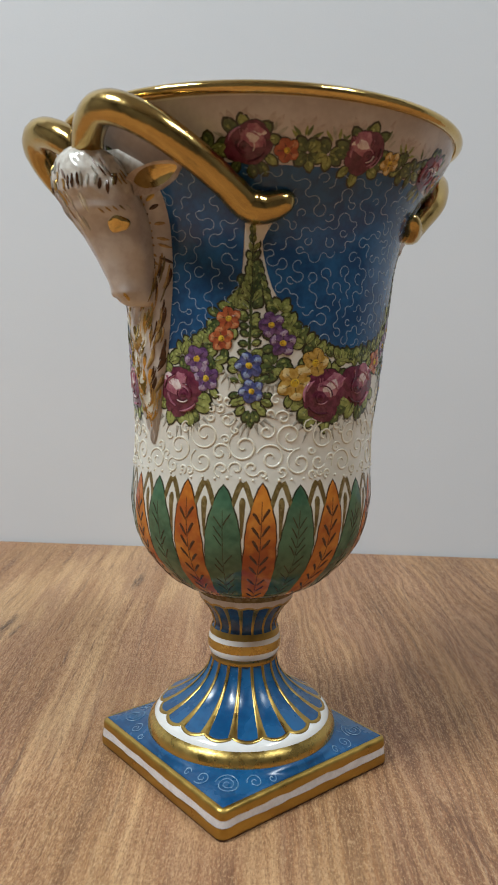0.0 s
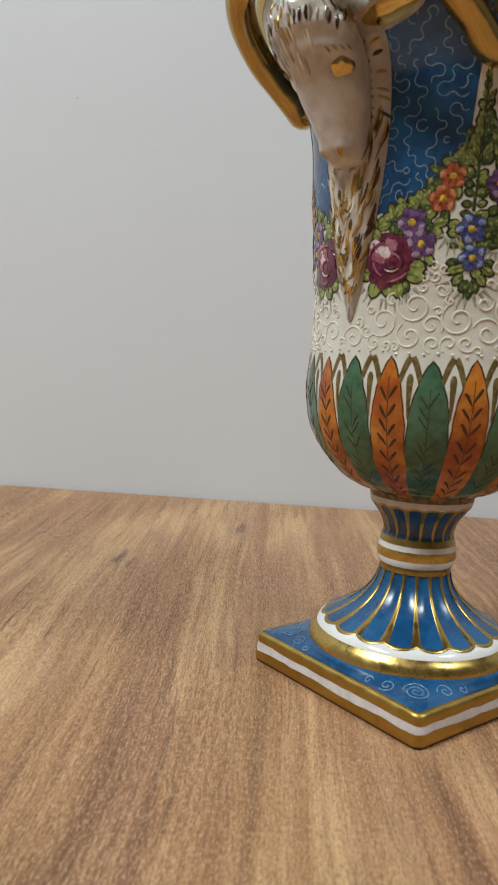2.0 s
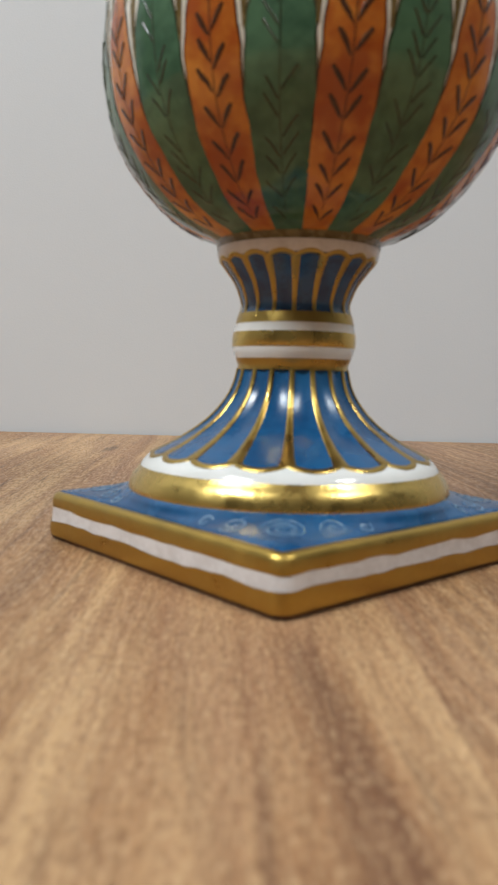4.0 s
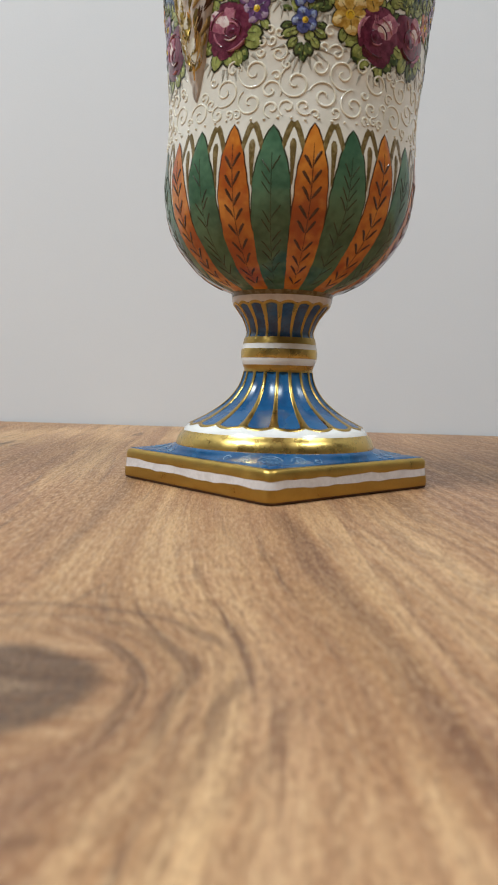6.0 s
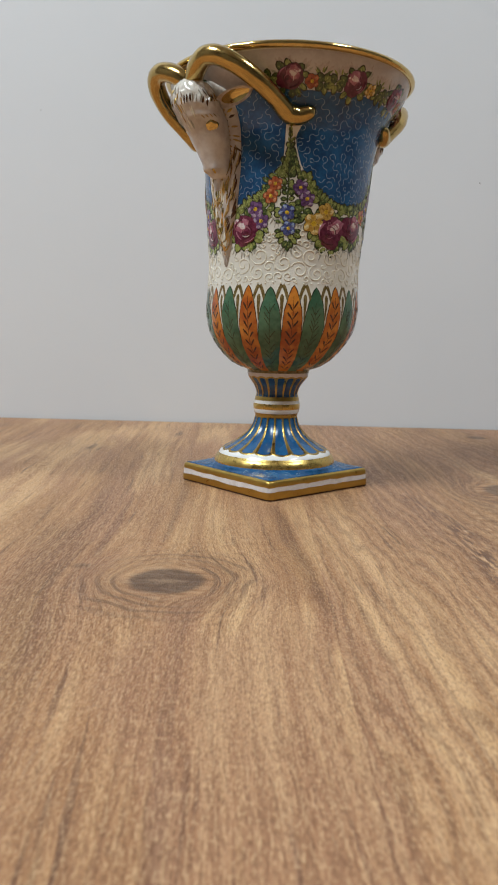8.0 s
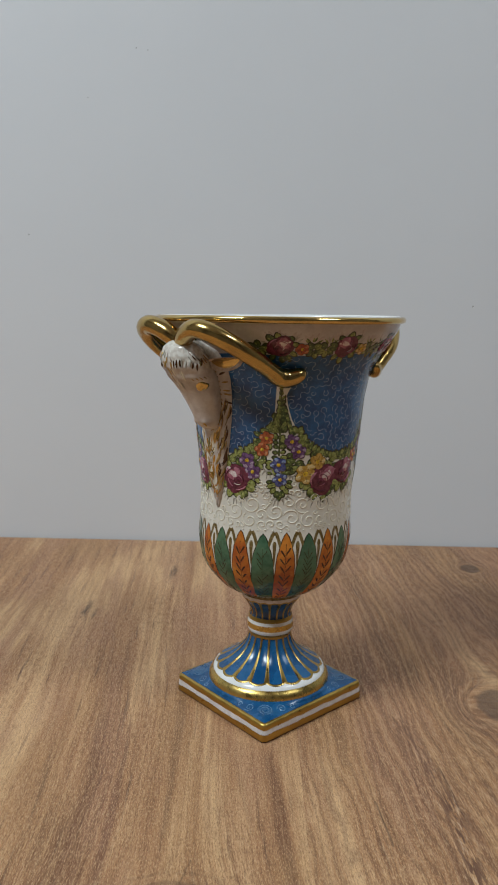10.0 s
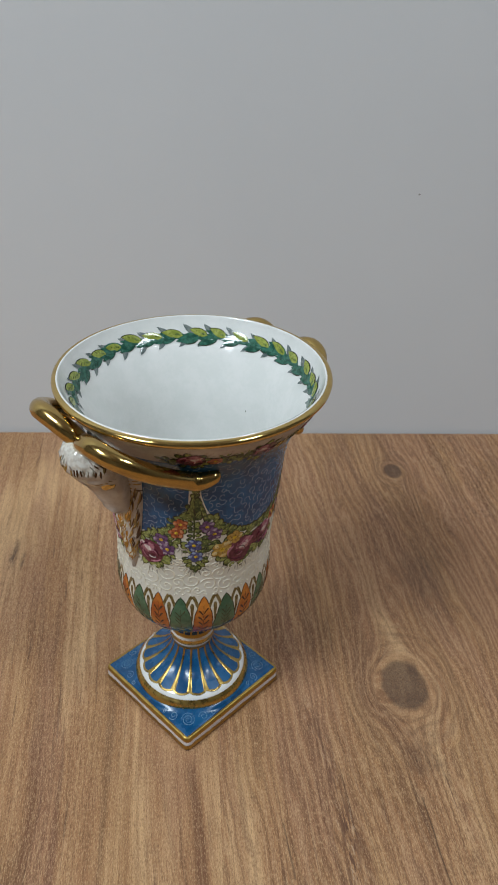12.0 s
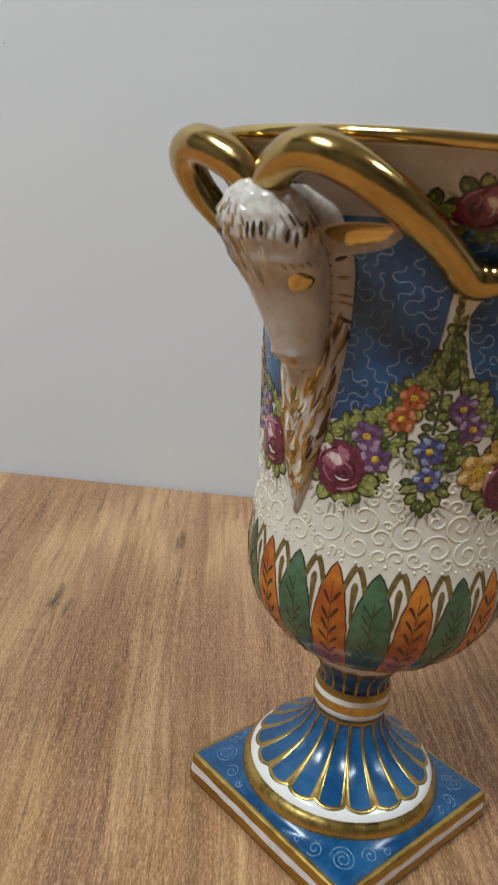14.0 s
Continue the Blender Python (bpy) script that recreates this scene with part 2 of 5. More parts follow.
    for x0, y0, x1, y1, wide, amount, kind in MARKS:
        along = g.math("DIVIDE", g.math("SUBTRACT", y, y0), y1 - y0)
        off = g.math("SUBTRACT", x, g.math("MULTIPLY_ADD", along, x1 - x0, x0))
        off = g.math("DIVIDE", g.math("ADD", off, g.math("MULTIPLY_ADD", wob, 0.005, -0.0025)), wide)
        bell = g.math("POWER", 2.718, g.math("MULTIPLY", g.math("MULTIPLY", off, off), -1.0))
        soft = 0.02 if kind == "crack" else 0.12
        bell = g.math("MULTIPLY", bell, g.math("MULTIPLY", g.range(along, -soft, soft), g.range(along, 1 - soft, 1 + soft, amount, 0.0)))
        if kind == "band":
            lines = g.math("ADD", lines, bell)
        elif kind == "torn":
            torn = g.math("MAXIMUM", torn, bell)
        else:
            crack = g.math("MAXIMUM", crack, bell)
    crack = g.math("MAXIMUM", crack, g.math("MULTIPLY", g.range(g.math("ABSOLUTE", seam), 0.0001, 0.0004, 0.04, 0.0), g.range(fade, 0.4, 0.6)))
    tone = g.math("SUBTRACT", tone, g.math("MULTIPLY", lines, g.math("ADD", band, 0.25)))
    # Right plank's tone darkens beyond the vase, with its soft shadow painted in.
    tone = g.math("ADD", tone, g.math("MULTIPLY_ADD", right, g.range(y, -0.12, 0.03, -0.01, -0.13), 0.02))
    flake = grain(520, 75, 2.0, 3.0, 0.65, f)
    light = g.mix(g.range(tone, 1.17, 1.46), (0.385, 0.196, 0.094), (0.635, 0.390, 0.202))
    base = g.mix(g.range(tone, 0.92, 1.22), (0.220, 0.104, 0.054), light)
    vein = grain(330, 14, 11.0, 2.0, 0.55, f)
    base = g.mix(g.math("MULTIPLY", g.range(vein, 0.40, 0.30), g.range(patch, 0.38, 0.6, 0.90, 0.45)), base, (0.135, 0.066, 0.040))
    ochre, ridge_wob = grain(26, 5, 21.0, 2.0, 0.5, f), grain(60, 9, 17.0, 2.0, 0.6)
    base = g.mix(g.range(ochre, 0.54, 0.61, 0.0, 0.24), base, (0.450, 0.258, 0.110))
    base = g.mix(g.range(ochre, 0.50, 0.42, 0.0, 0.42), base, (0.355, 0.180, 0.108))
    ridge = g.math("SINE", g.math("MULTIPLY_ADD", f, 1080.0, g.math("MULTIPLY", ridge_wob, 26.0)))
    base = g.mix(g.math("MULTIPLY", g.range(ridge, 0.25, 0.95), g.math("MULTIPLY_ADD", right, 0.22, 0.14)), base, (0.150, 0.075, 0.045))
    base = g.mix(g.math("MULTIPLY", g.range(ridge, -0.35, -0.95), g.math("MULTIPLY_ADD", right, 0.14, 0.08)), base, (0.66, 0.43, 0.25))
    rough_patch = g.range(patch, 0.40, 0.60, 1.0, 0.55)
    base = g.mix(g.math("MULTIPLY", g.range(fibre, 0.47, 0.37), g.math("MULTIPLY", rough_patch, 0.26)), base, (0.170, 0.074, 0.036))
    base = g.mix(g.math("MULTIPLY", g.range(fibre, 0.53, 0.63), g.math("MULTIPLY", rough_patch, 0.22)), base, (0.61, 0.375, 0.185))
    base = g.mix(g.math("MULTIPLY", g.range(dash, 0.47, 0.39), g.math("MULTIPLY", rough_patch, 0.36)), base, (0.135, 0.058, 0.030))
    base = g.mix(g.math("MULTIPLY", g.range(dash, 0.54, 0.62), g.math("MULTIPLY", rough_patch, 0.27)), base, (0.68, 0.45, 0.25))
    base = g.mix(g.math("MULTIPLY", g.range(speck, 0.47, 0.38), 0.36), base, (0.145, 0.068, 0.036))
    base = g.mix(g.math("MULTIPLY", g.range(speck, 0.55, 0.64), 0.36), base, (0.68, 0.46, 0.26))
    base = g.mix(g.math("MULTIPLY", torn, g.range(flake, 0.54, 0.44)), base, (0.130, 0.062, 0.040))
    base = g.mix(g.math("MULTIPLY", torn, g.range(flake, 0.58, 0.66, 0.0, 0.7)), base, (0.64, 0.46, 0.31))
    base = g.mix(g.math("MULTIPLY", zone, g.range(fibre, 0.35, 0.6, 1.0, 0.6)), base, (0.235, 0.128, 0.072))
    base = g.mix(g.math("MULTIPLY", halo, g.range(fibre, 0.35, 0.6, 0.3, 0.8)), base, (0.50, 0.30, 0.16))
    base = g.mix(g.math("MULTIPLY", ring, g.range(grit, 0.35, 0.6, 0.65, 1.0)), base, (0.120, 0.062, 0.038))
    base = g.mix(g.math("MULTIPLY", core, g.range(grit, 0.36, 0.62, 1.0, 0.72)), base, (0.096, 0.060, 0.042))
    base = g.mix(crack, base, (0.085, 0.045, 0.028))
    base = g.mix(g.math("MULTIPLY", heart, g.range(grit, 0.38, 0.58, 0.25, 0.9)), base, (0.36, 0.24, 0.15))
    g.set(Base_Color=base, Roughness=g.range(dash, 0.3, 0.7, 0.52, 0.34))
    g.shader.inputs["Specular IOR Level"].default_value = 0.22
    g.bump(g.math("ADD", g.math("MULTIPLY", g.math("ADD", fibre, dash), 0.7), g.math("MULTIPLY", g.math("ADD", pore, g.math("MULTIPLY", core, grit)), 0.8)), 0.00042)
    return g.mat


SEAM = 0.0148
MARKS = [(0.1295, -0.085, 0.1356, -0.165, 0.0005, 0.80, "crack"), (-0.0300, -0.140, -0.0336, -0.156, 0.0004, 0.45, "crack"), (0.0510, -0.098, 0.0546, -0.128, 0.0006, 0.60, "crack"),
         (0.0700, -0.020, 0.0850, -0.085, 0.0050, 0.60, "torn"), (0.0850, -0.085, 0.0865, -0.205, 0.0055, 0.90, "torn"),
         (0.0003, -0.058, 0.0150, -0.165, 0.0034, 0.50, "band"), (-0.0030, -0.060, 0.0105, -0.200, 0.0100, 0.26, "band"), (0.0150, -0.165, 0.0205, -0.235, 0.0030, 0.40, "band"), (-0.0920, -0.110, -0.0750, -0.250, 0.0090, 0.22, "band"), (-0.0732, -0.050, -0.0649, -0.170, 0.0016, 0.42, "band")]
KNOTS = [(-0.0347, -0.1848, 0.0140, 0.95, 0.92, 0.75, 0.9), (0.1352, -0.0080, 0.0158, 0.75, 0.85, 0.04, 0.42), (0.1751, 0.2308, 0.0085, 0.72, 0.85, 0.0, 0.4)]
# The first blotch paints the vase's soft shadow; the rest are wood marks.
BLOTCHES_AND_SHADOW = [(0.172, 0.095, 0.024, 0.50, 0.42), (0.134, -0.061, 0.016, 0.9, 0.50), (-0.0681, -0.1715, 0.0044, 0.9, 0.75), (-0.0848, 0.205, 0.0040, 0.20, 0.98), (-0.1387, 0.119, 0.0038, 0.22, 0.98), (-0.131, 0.112, 0.0024, 0.20, 0.9)]
STREAKS = [(-0.042, 0.0030, -0.45, -0.20, 0.40), (0.058, 0.006, -0.35, 0.06, 0.22), (0.068, 0.0025, -0.30, 0.05, 0.26), (-0.085, 0.004, -0.40, 0.10, 0.06),
           (0.120, 0.016, 0.02, 0.17, 0.12), (-0.02, 0.002, -0.1, 0.2, 0.2), (-0.050, 0.002, -0.12, 0.25, 0.25), (0.085, 0.003, -0.45, -0.1, 0.3), (-0.115, 0.003, -0.3, 0.2, 0.10)]
WOOD, PAINT, UNSEEN_DARK_PAINT = wood(), wall_paint("matt_wall_paint", (0.660, 0.680, 0.706), (0.718, 0.734, 0.756)), wall_paint("unseen_dark_wall_paint", (0.16, 0.145, 0.13), (0.22, 0.20, 0.18))

# ---- the room ----


def mesh_object(name, verts, faces, mats, parent=None, slots=None, label="", smooth=True):
    data = bpy.data.meshes.new(name)
    data.from_pydata([tuple(v) for v in verts], [], faces)
    for m in mats:
        data.materials.append(m)
    if slots:
        data.polygons.foreach_set("material_index", slots)
    data.polygons.foreach_set("use_smooth", [smooth] * len(faces))
    data.update()
    ob = new(name, data)
    if parent:
        ob.parent = parent
    if label:
        ob["label"] = label
    return ob


def slab(name, lo, hi, mat, label, category, bevel=0.0):
    bm = bmesh.new()
    bmesh.ops.create_cube(bm, size=1)
    for v in bm.verts:
        v.co = Vector([l + (h - l) * (c + 0.5) for l, h, c in zip(lo, hi, v.co)])
    if bevel:
        bmesh.ops.bevel(bm, geom=bm.edges[:], offset=bevel, segments=3, affect="EDGES")
    data = bpy.data.meshes.new(name)
    bm.to_mesh(data), bm.free()
    data.materials.append(mat)
    return tagged(new(name, data), label, category, kind="structure")


slab("wall_north", (-2.2, 0.298, -0.75), (2.2, 0.42, 1.75), PAINT, "plain matt light grey painted wall behind the table", "wall")
# Unseen walls, coloured dark so the gold reflects a dim room.
slab("wall_south", (-2.2, -2.72, -0.75), (2.2, -2.6, 1.75), UNSEEN_DARK_PAINT, "plain unseen wall closing the room, coloured dark to dim it", "wall")
slab("wall_west", (-2.32, -2.72, -0.75), (-2.203, 0.42, 1.75), UNSEEN_DARK_PAINT, "plain unseen side wall, coloured dark to dim the room", "wall")
slab("wall_east", (2.203, -2.72, -0.75), (2.32, 0.42, 1.75), UNSEEN_DARK_PAINT, "plain unseen side wall, coloured dark to dim the room", "wall")
slab("floor", (-2.32, -2.72, -0.85), (2.32, 0.42, -0.753), WOOD, "brown wooden floor under the table", "floor")
slab("ceiling", (-2.32, -2.72, 1.753), (2.32, 0.42, 1.85), PAINT, "plain white painted ceiling", "ceiling")
for x, z, size in ((0.1808, 0.2290, 0.0008), (-0.1274, 0.4510, 0.0005), (-0.1171, 0.4495, 0.0004), (-0.1716, 0.4102, 0.0004), (-0.2300, 0.2906, 0.0005)):
    bm = bmesh.new()
    bmesh.ops.create_icosphere(bm, subdivisions=2, radius=1)
    for v in bm.verts:
        v.co = Vector((x + v.co.x * size, 0.2979 + v.co.y * 0.0002, z + (v.co.z * 0.5 + v.co.x * 0.25) * size))
    data = bpy.data.meshes.new("wall_speck")
    bm.to_mesh(data), bm.free()
    data.materials.append(INK)
    new("wall_speck", data).parent = bpy.data.objects["wall_north"]
table = tagged(new("table"), "oak-look wooden table with knots, pushed against the wall", "table")
bm = bmesh.new()
bmesh.ops.create_cube(bm, size=1)
for v in bm.verts:
    v.co = Vector((v.co.x * 2.0, -0.2045 + v.co.y * 1.003, -0.014 + v.co.z * 0.028))
bmesh.ops.bevel(bm, geom=bm.edges[:], offset=0.002, segments=3, affect="EDGES")
data = bpy.data.meshes.new("tabletop")
bm.to_mesh(data), bm.free()
data.materials.append(WOOD)
new("tabletop", data).parent = table
for sx in (-0.94, 0.94):
    for y in (-0.64, 0.24):
        leg = slab("leg", (sx - 0.03, y - 0.03, -0.7525), (sx + 0.03, y + 0.03, -0.0285), WOOD, "", "", 0.004)
        del leg["kind"]
        leg.parent = table

# ---- the vase's form ----


def smooth_line(pts, n=6):
    """A Catmull-Rom line through points of the plane."""
    p = np.array([2 * np.array(pts[0]) - pts[1], *pts, 2 * np.array(pts[-1]) - pts[-2]], float)
    out = []
    for i in range(1, len(p) - 2):
        for t in np.arange(n) / n:
            a, b, c, d = p[i - 1:i + 3]
            out.append(0.5 * (2 * b + (c - a) * t + (2 * a - 5 * b + 4 * c - d) * t * t + (3 * b - a - 3 * c + d) * t ** 3))
    return np.array([*out, p[-2]])


class Lathe:
    """A turned surface that leans a little: phi in radians, s in metres along its profile."""

    def __init__(self, pts, inward=False):
        line = smooth_line(np.array(pts) / 1000)
        step = np.diff(line, axis=0)
        self.r, self.z = line.T
        self.s = np.r_[0, np.cumsum(np.hypot(*step.T))]
        tangent = np.gradient(line, axis=0)
        tangent /= np.linalg.norm(tangent, axis=1)[:, None]
        self.n = np.stack([tangent[:, 1], -tangent[:, 0]], 1) * (-1 if inward else 1)

    def at_z(self, z):
        order = np.argsort(self.z)
        return float(np.interp(z, self.z[order], self.s[order]))

    def radius(self, s):
        return float(np.interp(s, self.s, self.r))

    def point(self, phi, s, off=0.0):
        r, z = np.interp(s, self.s, self.r), np.interp(s, self.s, self.z)
        nr, nz = np.interp(s, self.s, self.n[:, 0]), np.interp(s, self.s, self.n[:, 1])
        x = lean(float(z))
        r, z = settled(r + off * nr, z + off * nz)
        return (x + r * math.cos(phi), r * math.sin(phi), z)


def settled(r, z):
    """The upper body as fired: sunk by up to 2 mm above the bowl, with its rim drawn in."""
    return r * float(np.interp(z, [0.192, 0.222], [1.0, 0.993])), z - 0.0019 * min(1.0, max(0.0, (z - 0.112) / 0.078))


def lean(z):
    """How far the axis stands to the side at a height: the vase leans a little, and its rim sits off the middle."""
    return -0.0004 + 0.019 * z + 0.0005 * min(1.0, max(0.0, (z - 0.060) / 0.03)) - 0.0013 * max(0.0, (z - 0.190) / 0.0325) ** 1.5


OUTER = Lathe([(33.6,10.3), (34.7,12.2), (34.8,14.2), (34.0,16.3), (32.7,17.9), (31.8,19.3), (30.0,20.8), (24,24), (17.7,28.7), (13.6,34.1), (12.05,39.3), (12.5,41.3), (13.15,43), (13.35,45.7), (12.9,48.5), (12.3,50.8), (11.6,52.6), (13.1,57), (15.3,60.2), (17.2,62.9), (17.7,66), (18.8,66.8), (22.8,68.3), (28.2,71.4), (33.6,76.7), (38.0,82.5), (40.8,88.5), (42.2,95), (42.8,102), (42.4,108), (42.1,114), (41.9,122), (42.3,130), (42.9,137), (43.5,145), (44.1,152), (44.9,161), (45.5,170), (46.2,179), (47.2,185), (48.6,191), (51.4,197.5), (55,203.5), (59.6,209.7), (63.1,214.7), (65.0,219), (65.5,222.0)])
INNER = Lathe([(64.3, 222.7), (63.7, 221.4), (62.6, 219.2), (60.2, 215.4), (57.0, 211.2), (52.8, 205.6), (49.0, 199.2), (46.0, 191.8), (44.0, 184), (42.6, 174), (41.6, 160), (40.4, 140), (39.4, 118), (38.4, 103), (36.4, 91.5), (31.3, 81.2), (22, 74.5), (10, 72), (0.3, 71.6)])

vase = tagged(new("vase"), "painted porcelain urn vase with gilded ram heads on wooden table", "vase")
vase.rotation_euler.z = radians(1.48)
TAU = 2 * math.pi


def turned(name, lathe, z0, z1, mat, parent, label="", off=0.0, around=128, wave=None, step=0.0006, flute=0.0):
    """A band of the turned surface between two heights."""
    s0, s1 = lathe.at_z(z0), lathe.at_z(z1)
    rows = max(2, int(abs(s1 - s0) / step))
    verts, faces = [], []
    for i in range(rows + 1):
        for j in range(around):
            phi = TAU * j / around
            s = s0 + (s1 - s0) * i / rows + (wave(phi) * (1 - i / rows) if wave else 0)
            verts.append(lathe.point(phi, s, off - flute * abs(math.sin(9 * (phi + radians(93)))) * min(1.0, max(0.0, i / rows * 4 - 0.8))))
    for i in range(rows):
        for j in range(around):
            k = (j + 1) % around
            faces.append((i * around + j, i * around + k, (i + 1) * around + k, (i + 1) * around + j))
    return mesh_object(name, verts, faces, [mat], parent, label=label)


body = turned("body", OUTER, 0.0656, 0.2215, WHITE, vase, "white glazed urn-shaped body", around=192, step=0.001)
turned("flared_band", OUTER, 0.2030, 0.2192, BLUSH, body, "blush cream glazed band under the rim", off=0.00003, around=192, step=0.001)
interior = turned("interior", INNER, 0.0717, 0.2226, INSIDE, vase, "white glazed inside", around=128, step=0.002)
turned("foot_ring", OUTER, 0.0104, 0.0183, RING_GOLD, vase, "gilded foot ring", off=0.0001)
turned("foot_band", OUTER, 0.0181, 0.0225, INSIDE, vase, "white glazed band")
foot = turned("foot", OUTER, 0.0203, 0.0394, FOOT_BLUE, vase, "blue glazed fluted foot with gold ribs", 0.0001, 180, lambda f: 0.0016 * (1 - abs(math.sin(9 * (f + radians(93))))), flute=0.0006)
turned("collar", OUTER, 0.0391, 0.0415, DULL_GOLD, vase, "dull gold collar", off=0.00008)
turned("collar", OUTER, 0.0413, 0.0441, INSIDE, vase, "white collar", off=0.00004)
turned("collar", OUTER, 0.0439, 0.0470, RING_GOLD, vase, "bright gold collar", off=0.00012)
turned("collar", OUTER, 0.0468, 0.0490, INSIDE, vase, "white collar", off=0.00004)
turned("collar", OUTER, 0.0488, 0.0510, DULL_GOLD, vase, "dull gold collar", off=0.00008)
stem = turned("stem", OUTER, 0.0508, 0.0620, STEM_BLUE, vase, "dark blue glazed stem with gold ribs")
turned("stem_band", OUTER, 0.0622, 0.0648, BAND_WHITE, vase, "white band under the bowl", off=0.00004)
turned("stem_band", OUTER, 0.0646, 0.0664, OLIVE, vase, "olive gilt line where bowl meets stem", off=0.0001)


def rim():
    verts, faces, n, m = [], [], 160, 14
    for j in range(n):
        phi = TAU * j / n
        big = 0.0659 + 0.0002 * math.sin(3 * phi + 1)
        for k in range(m):
            a = TAU * k / m
            r, z = big + 0.0019 * math.cos(a), 0.2210 + 0.0017 * math.sin(a) + 0.0002 * math.sin(2 * phi)
            x, (r, z) = lean(z), settled(r, z)
            verts.append((x + r * math.cos(phi), r * math.sin(phi), z))
    for j in range(n):
        for k in range(m):
            a, b = j * m, (j + 1) % n * m
            faces.append((a + k, b + k, b + (k + 1) % m, a + (k + 1) % m))
    mesh_object("rim", verts, faces, [GOLD], vase, label="gilded rolled rim")


def lip():
    profile, n = ((0.06400, 0.2220), (0.06430, 0.2226), (0.06470, 0.2229), (0.06510, 0.2229), (0.06535, 0.2224)), 160
    profile = [(lean(z), *settled(r, z)) for r, z in profile]
    verts = [(x + r * math.cos(TAU * j / n), r * math.sin(TAU * j / n), z + 0.0002 * math.sin(2 * TAU * j / n)) for x, r, z in profile for j in range(n)]
    faces = [(i * n + j, i * n + (j + 1) % n, (i + 1) * n + (j + 1) % n, (i + 1) * n + j) for i in range(len(profile) - 1) for j in range(n)]
    mesh_object("lip", verts, faces, [INSIDE], vase, label="white glazed lip")


rim()
lip()
TURN_BASE = radians(-48.3)
PLINTH_RISE = (0, 0.03, 0.3, 0.6, 0.85, 1.0, 1.12), (0.01052, 0.0108, 0.0112, 0.0117, 0.0124, 0.0131, 0.0141)


def plinth():
    """The square foot plate: gold, white and gold bands and a blue top that rises to the foot."""
    def loop(half, corner, z, n=7, m=20):
        out = []
        for q in range(4):
            for i in range(n):
                a = q * math.pi / 2 + math.pi / 2 * i / (n - 1)
                cx, cy = (half - corner) * (1 if q in (0, 3) else -1), (half - corner) * (1 if q in (0, 1) else -1)
                out.append(Vector((cx + corner * math.cos(a), cy + corner * math.sin(a), 0)))
            b = (q + 1) * math.pi / 2
            nx, ny = (half - corner) * (1 if (q + 1) % 4 in (0, 3) else -1), (half - corner) * (1 if (q + 1) % 4 in (0, 1) else -1)
            end = Vector((nx + corner * math.cos(b), ny + corner * math.sin(b), 0))
            out += [out[-1].lerp(end, k / m) for k in range(1, m)]
        for k, p in enumerate(out):
            p.rotate(Euler((0, 0, TURN_BASE)))
            p.z = z + ((0.00095 * noise.noise((p.x * 90, p.y * 90, z * 300)) + 0.00040 * noise.noise((p.x * 320, p.y * 320, z * 300))) if 0.003 < z < 0.0085 else 0.0)
            p.x, p.y = p.x * (1 + 0.004 * noise.noise((p.x * 60, p.y * 60, z * 100))), p.y * (1 + 0.004 * noise.noise((p.y * 60, p.x * 60, z * 100 + 5)))
        return [tuple(p) for p in out]

    def band(name, rings, mat, label, cap=False):
        rings = [(half * 1.033, corner + 0.0012, z) for half, corner, z in rings]
        verts = [v for ring in rings for v in loop(*ring)]
        n = len(loop(*rings[0]))
        faces = [(i * n + j, i * n + (j + 1) % n, (i + 1) * n + (j + 1) % n, (i + 1) * n + j) for i in range(len(rings) - 1) for j in range(n)]
        if cap:
            faces.append(tuple(range((len(rings) - 1) * n, len(rings) * n)))
        return mesh_object(name, verts, faces, [mat], vase, label=label)

    band("plinth_edge", [(0.0364, 0.001, 0.0000), (0.0373, 0.0014, 0.0003), (0.0376, 0.0018, 0.0009)], BISCUIT, "bare brown foot edge of the plinth")
    band("plinth_band", [(0.0375, 0.0018, 0.0008), (0.0378, 0.0021, 0.0018), (0.0377, 0.0021, 0.0044)], PLINTH_GOLD, "gold band round the square plinth")
    band("plinth_band", [(0.03755, 0.0021, 0.0043), (0.0373, 0.0021, 0.0073)], BAND_WHITE, "pinkish white band round the square plinth")
    band("plinth_band", [(0.0374, 0.0021, 0.0071), (0.0374, 0.0021, 0.0092), (0.0371, 0.0021, 0.0101), (0.0365, 0.0022, 0.0106), (0.0354, 0.0022, 0.0106)], PLINTH_GOLD, "gold edge of the square plinth")
    verts, faces, n = [], [], 96
    for mix in (0, 0.03, 0.3, 0.6, 0.85, 1.0, 1.12):
        for j in range(n):
            a = TAU * j / n
            reach = 0.0368 / max(abs(math.cos(a)), abs(math.sin(a)))
            r = reach + (0.0360 - reach) * min(1, mix) - 0.0025 * max(0, (mix - 1) / 0.12)
            verts.append((r * math.cos(a + TURN_BASE), r * math.sin(a + TURN_BASE), float(np.interp(mix, *PLINTH_RISE))))
    for i in range(6):
        for j in range(n):
            faces.append((i * n + j, i * n + (j + 1) % n, (i + 1) * n + (j + 1) % n, (i + 1) * n + j))
    return mesh_object("plinth_top", verts, faces, [FOOT_BLUE], vase, label="blue glazed plinth top with pale scrolls")


plinth_top = plinth()

# ---- brush tools: strokes that lie on a surface ----


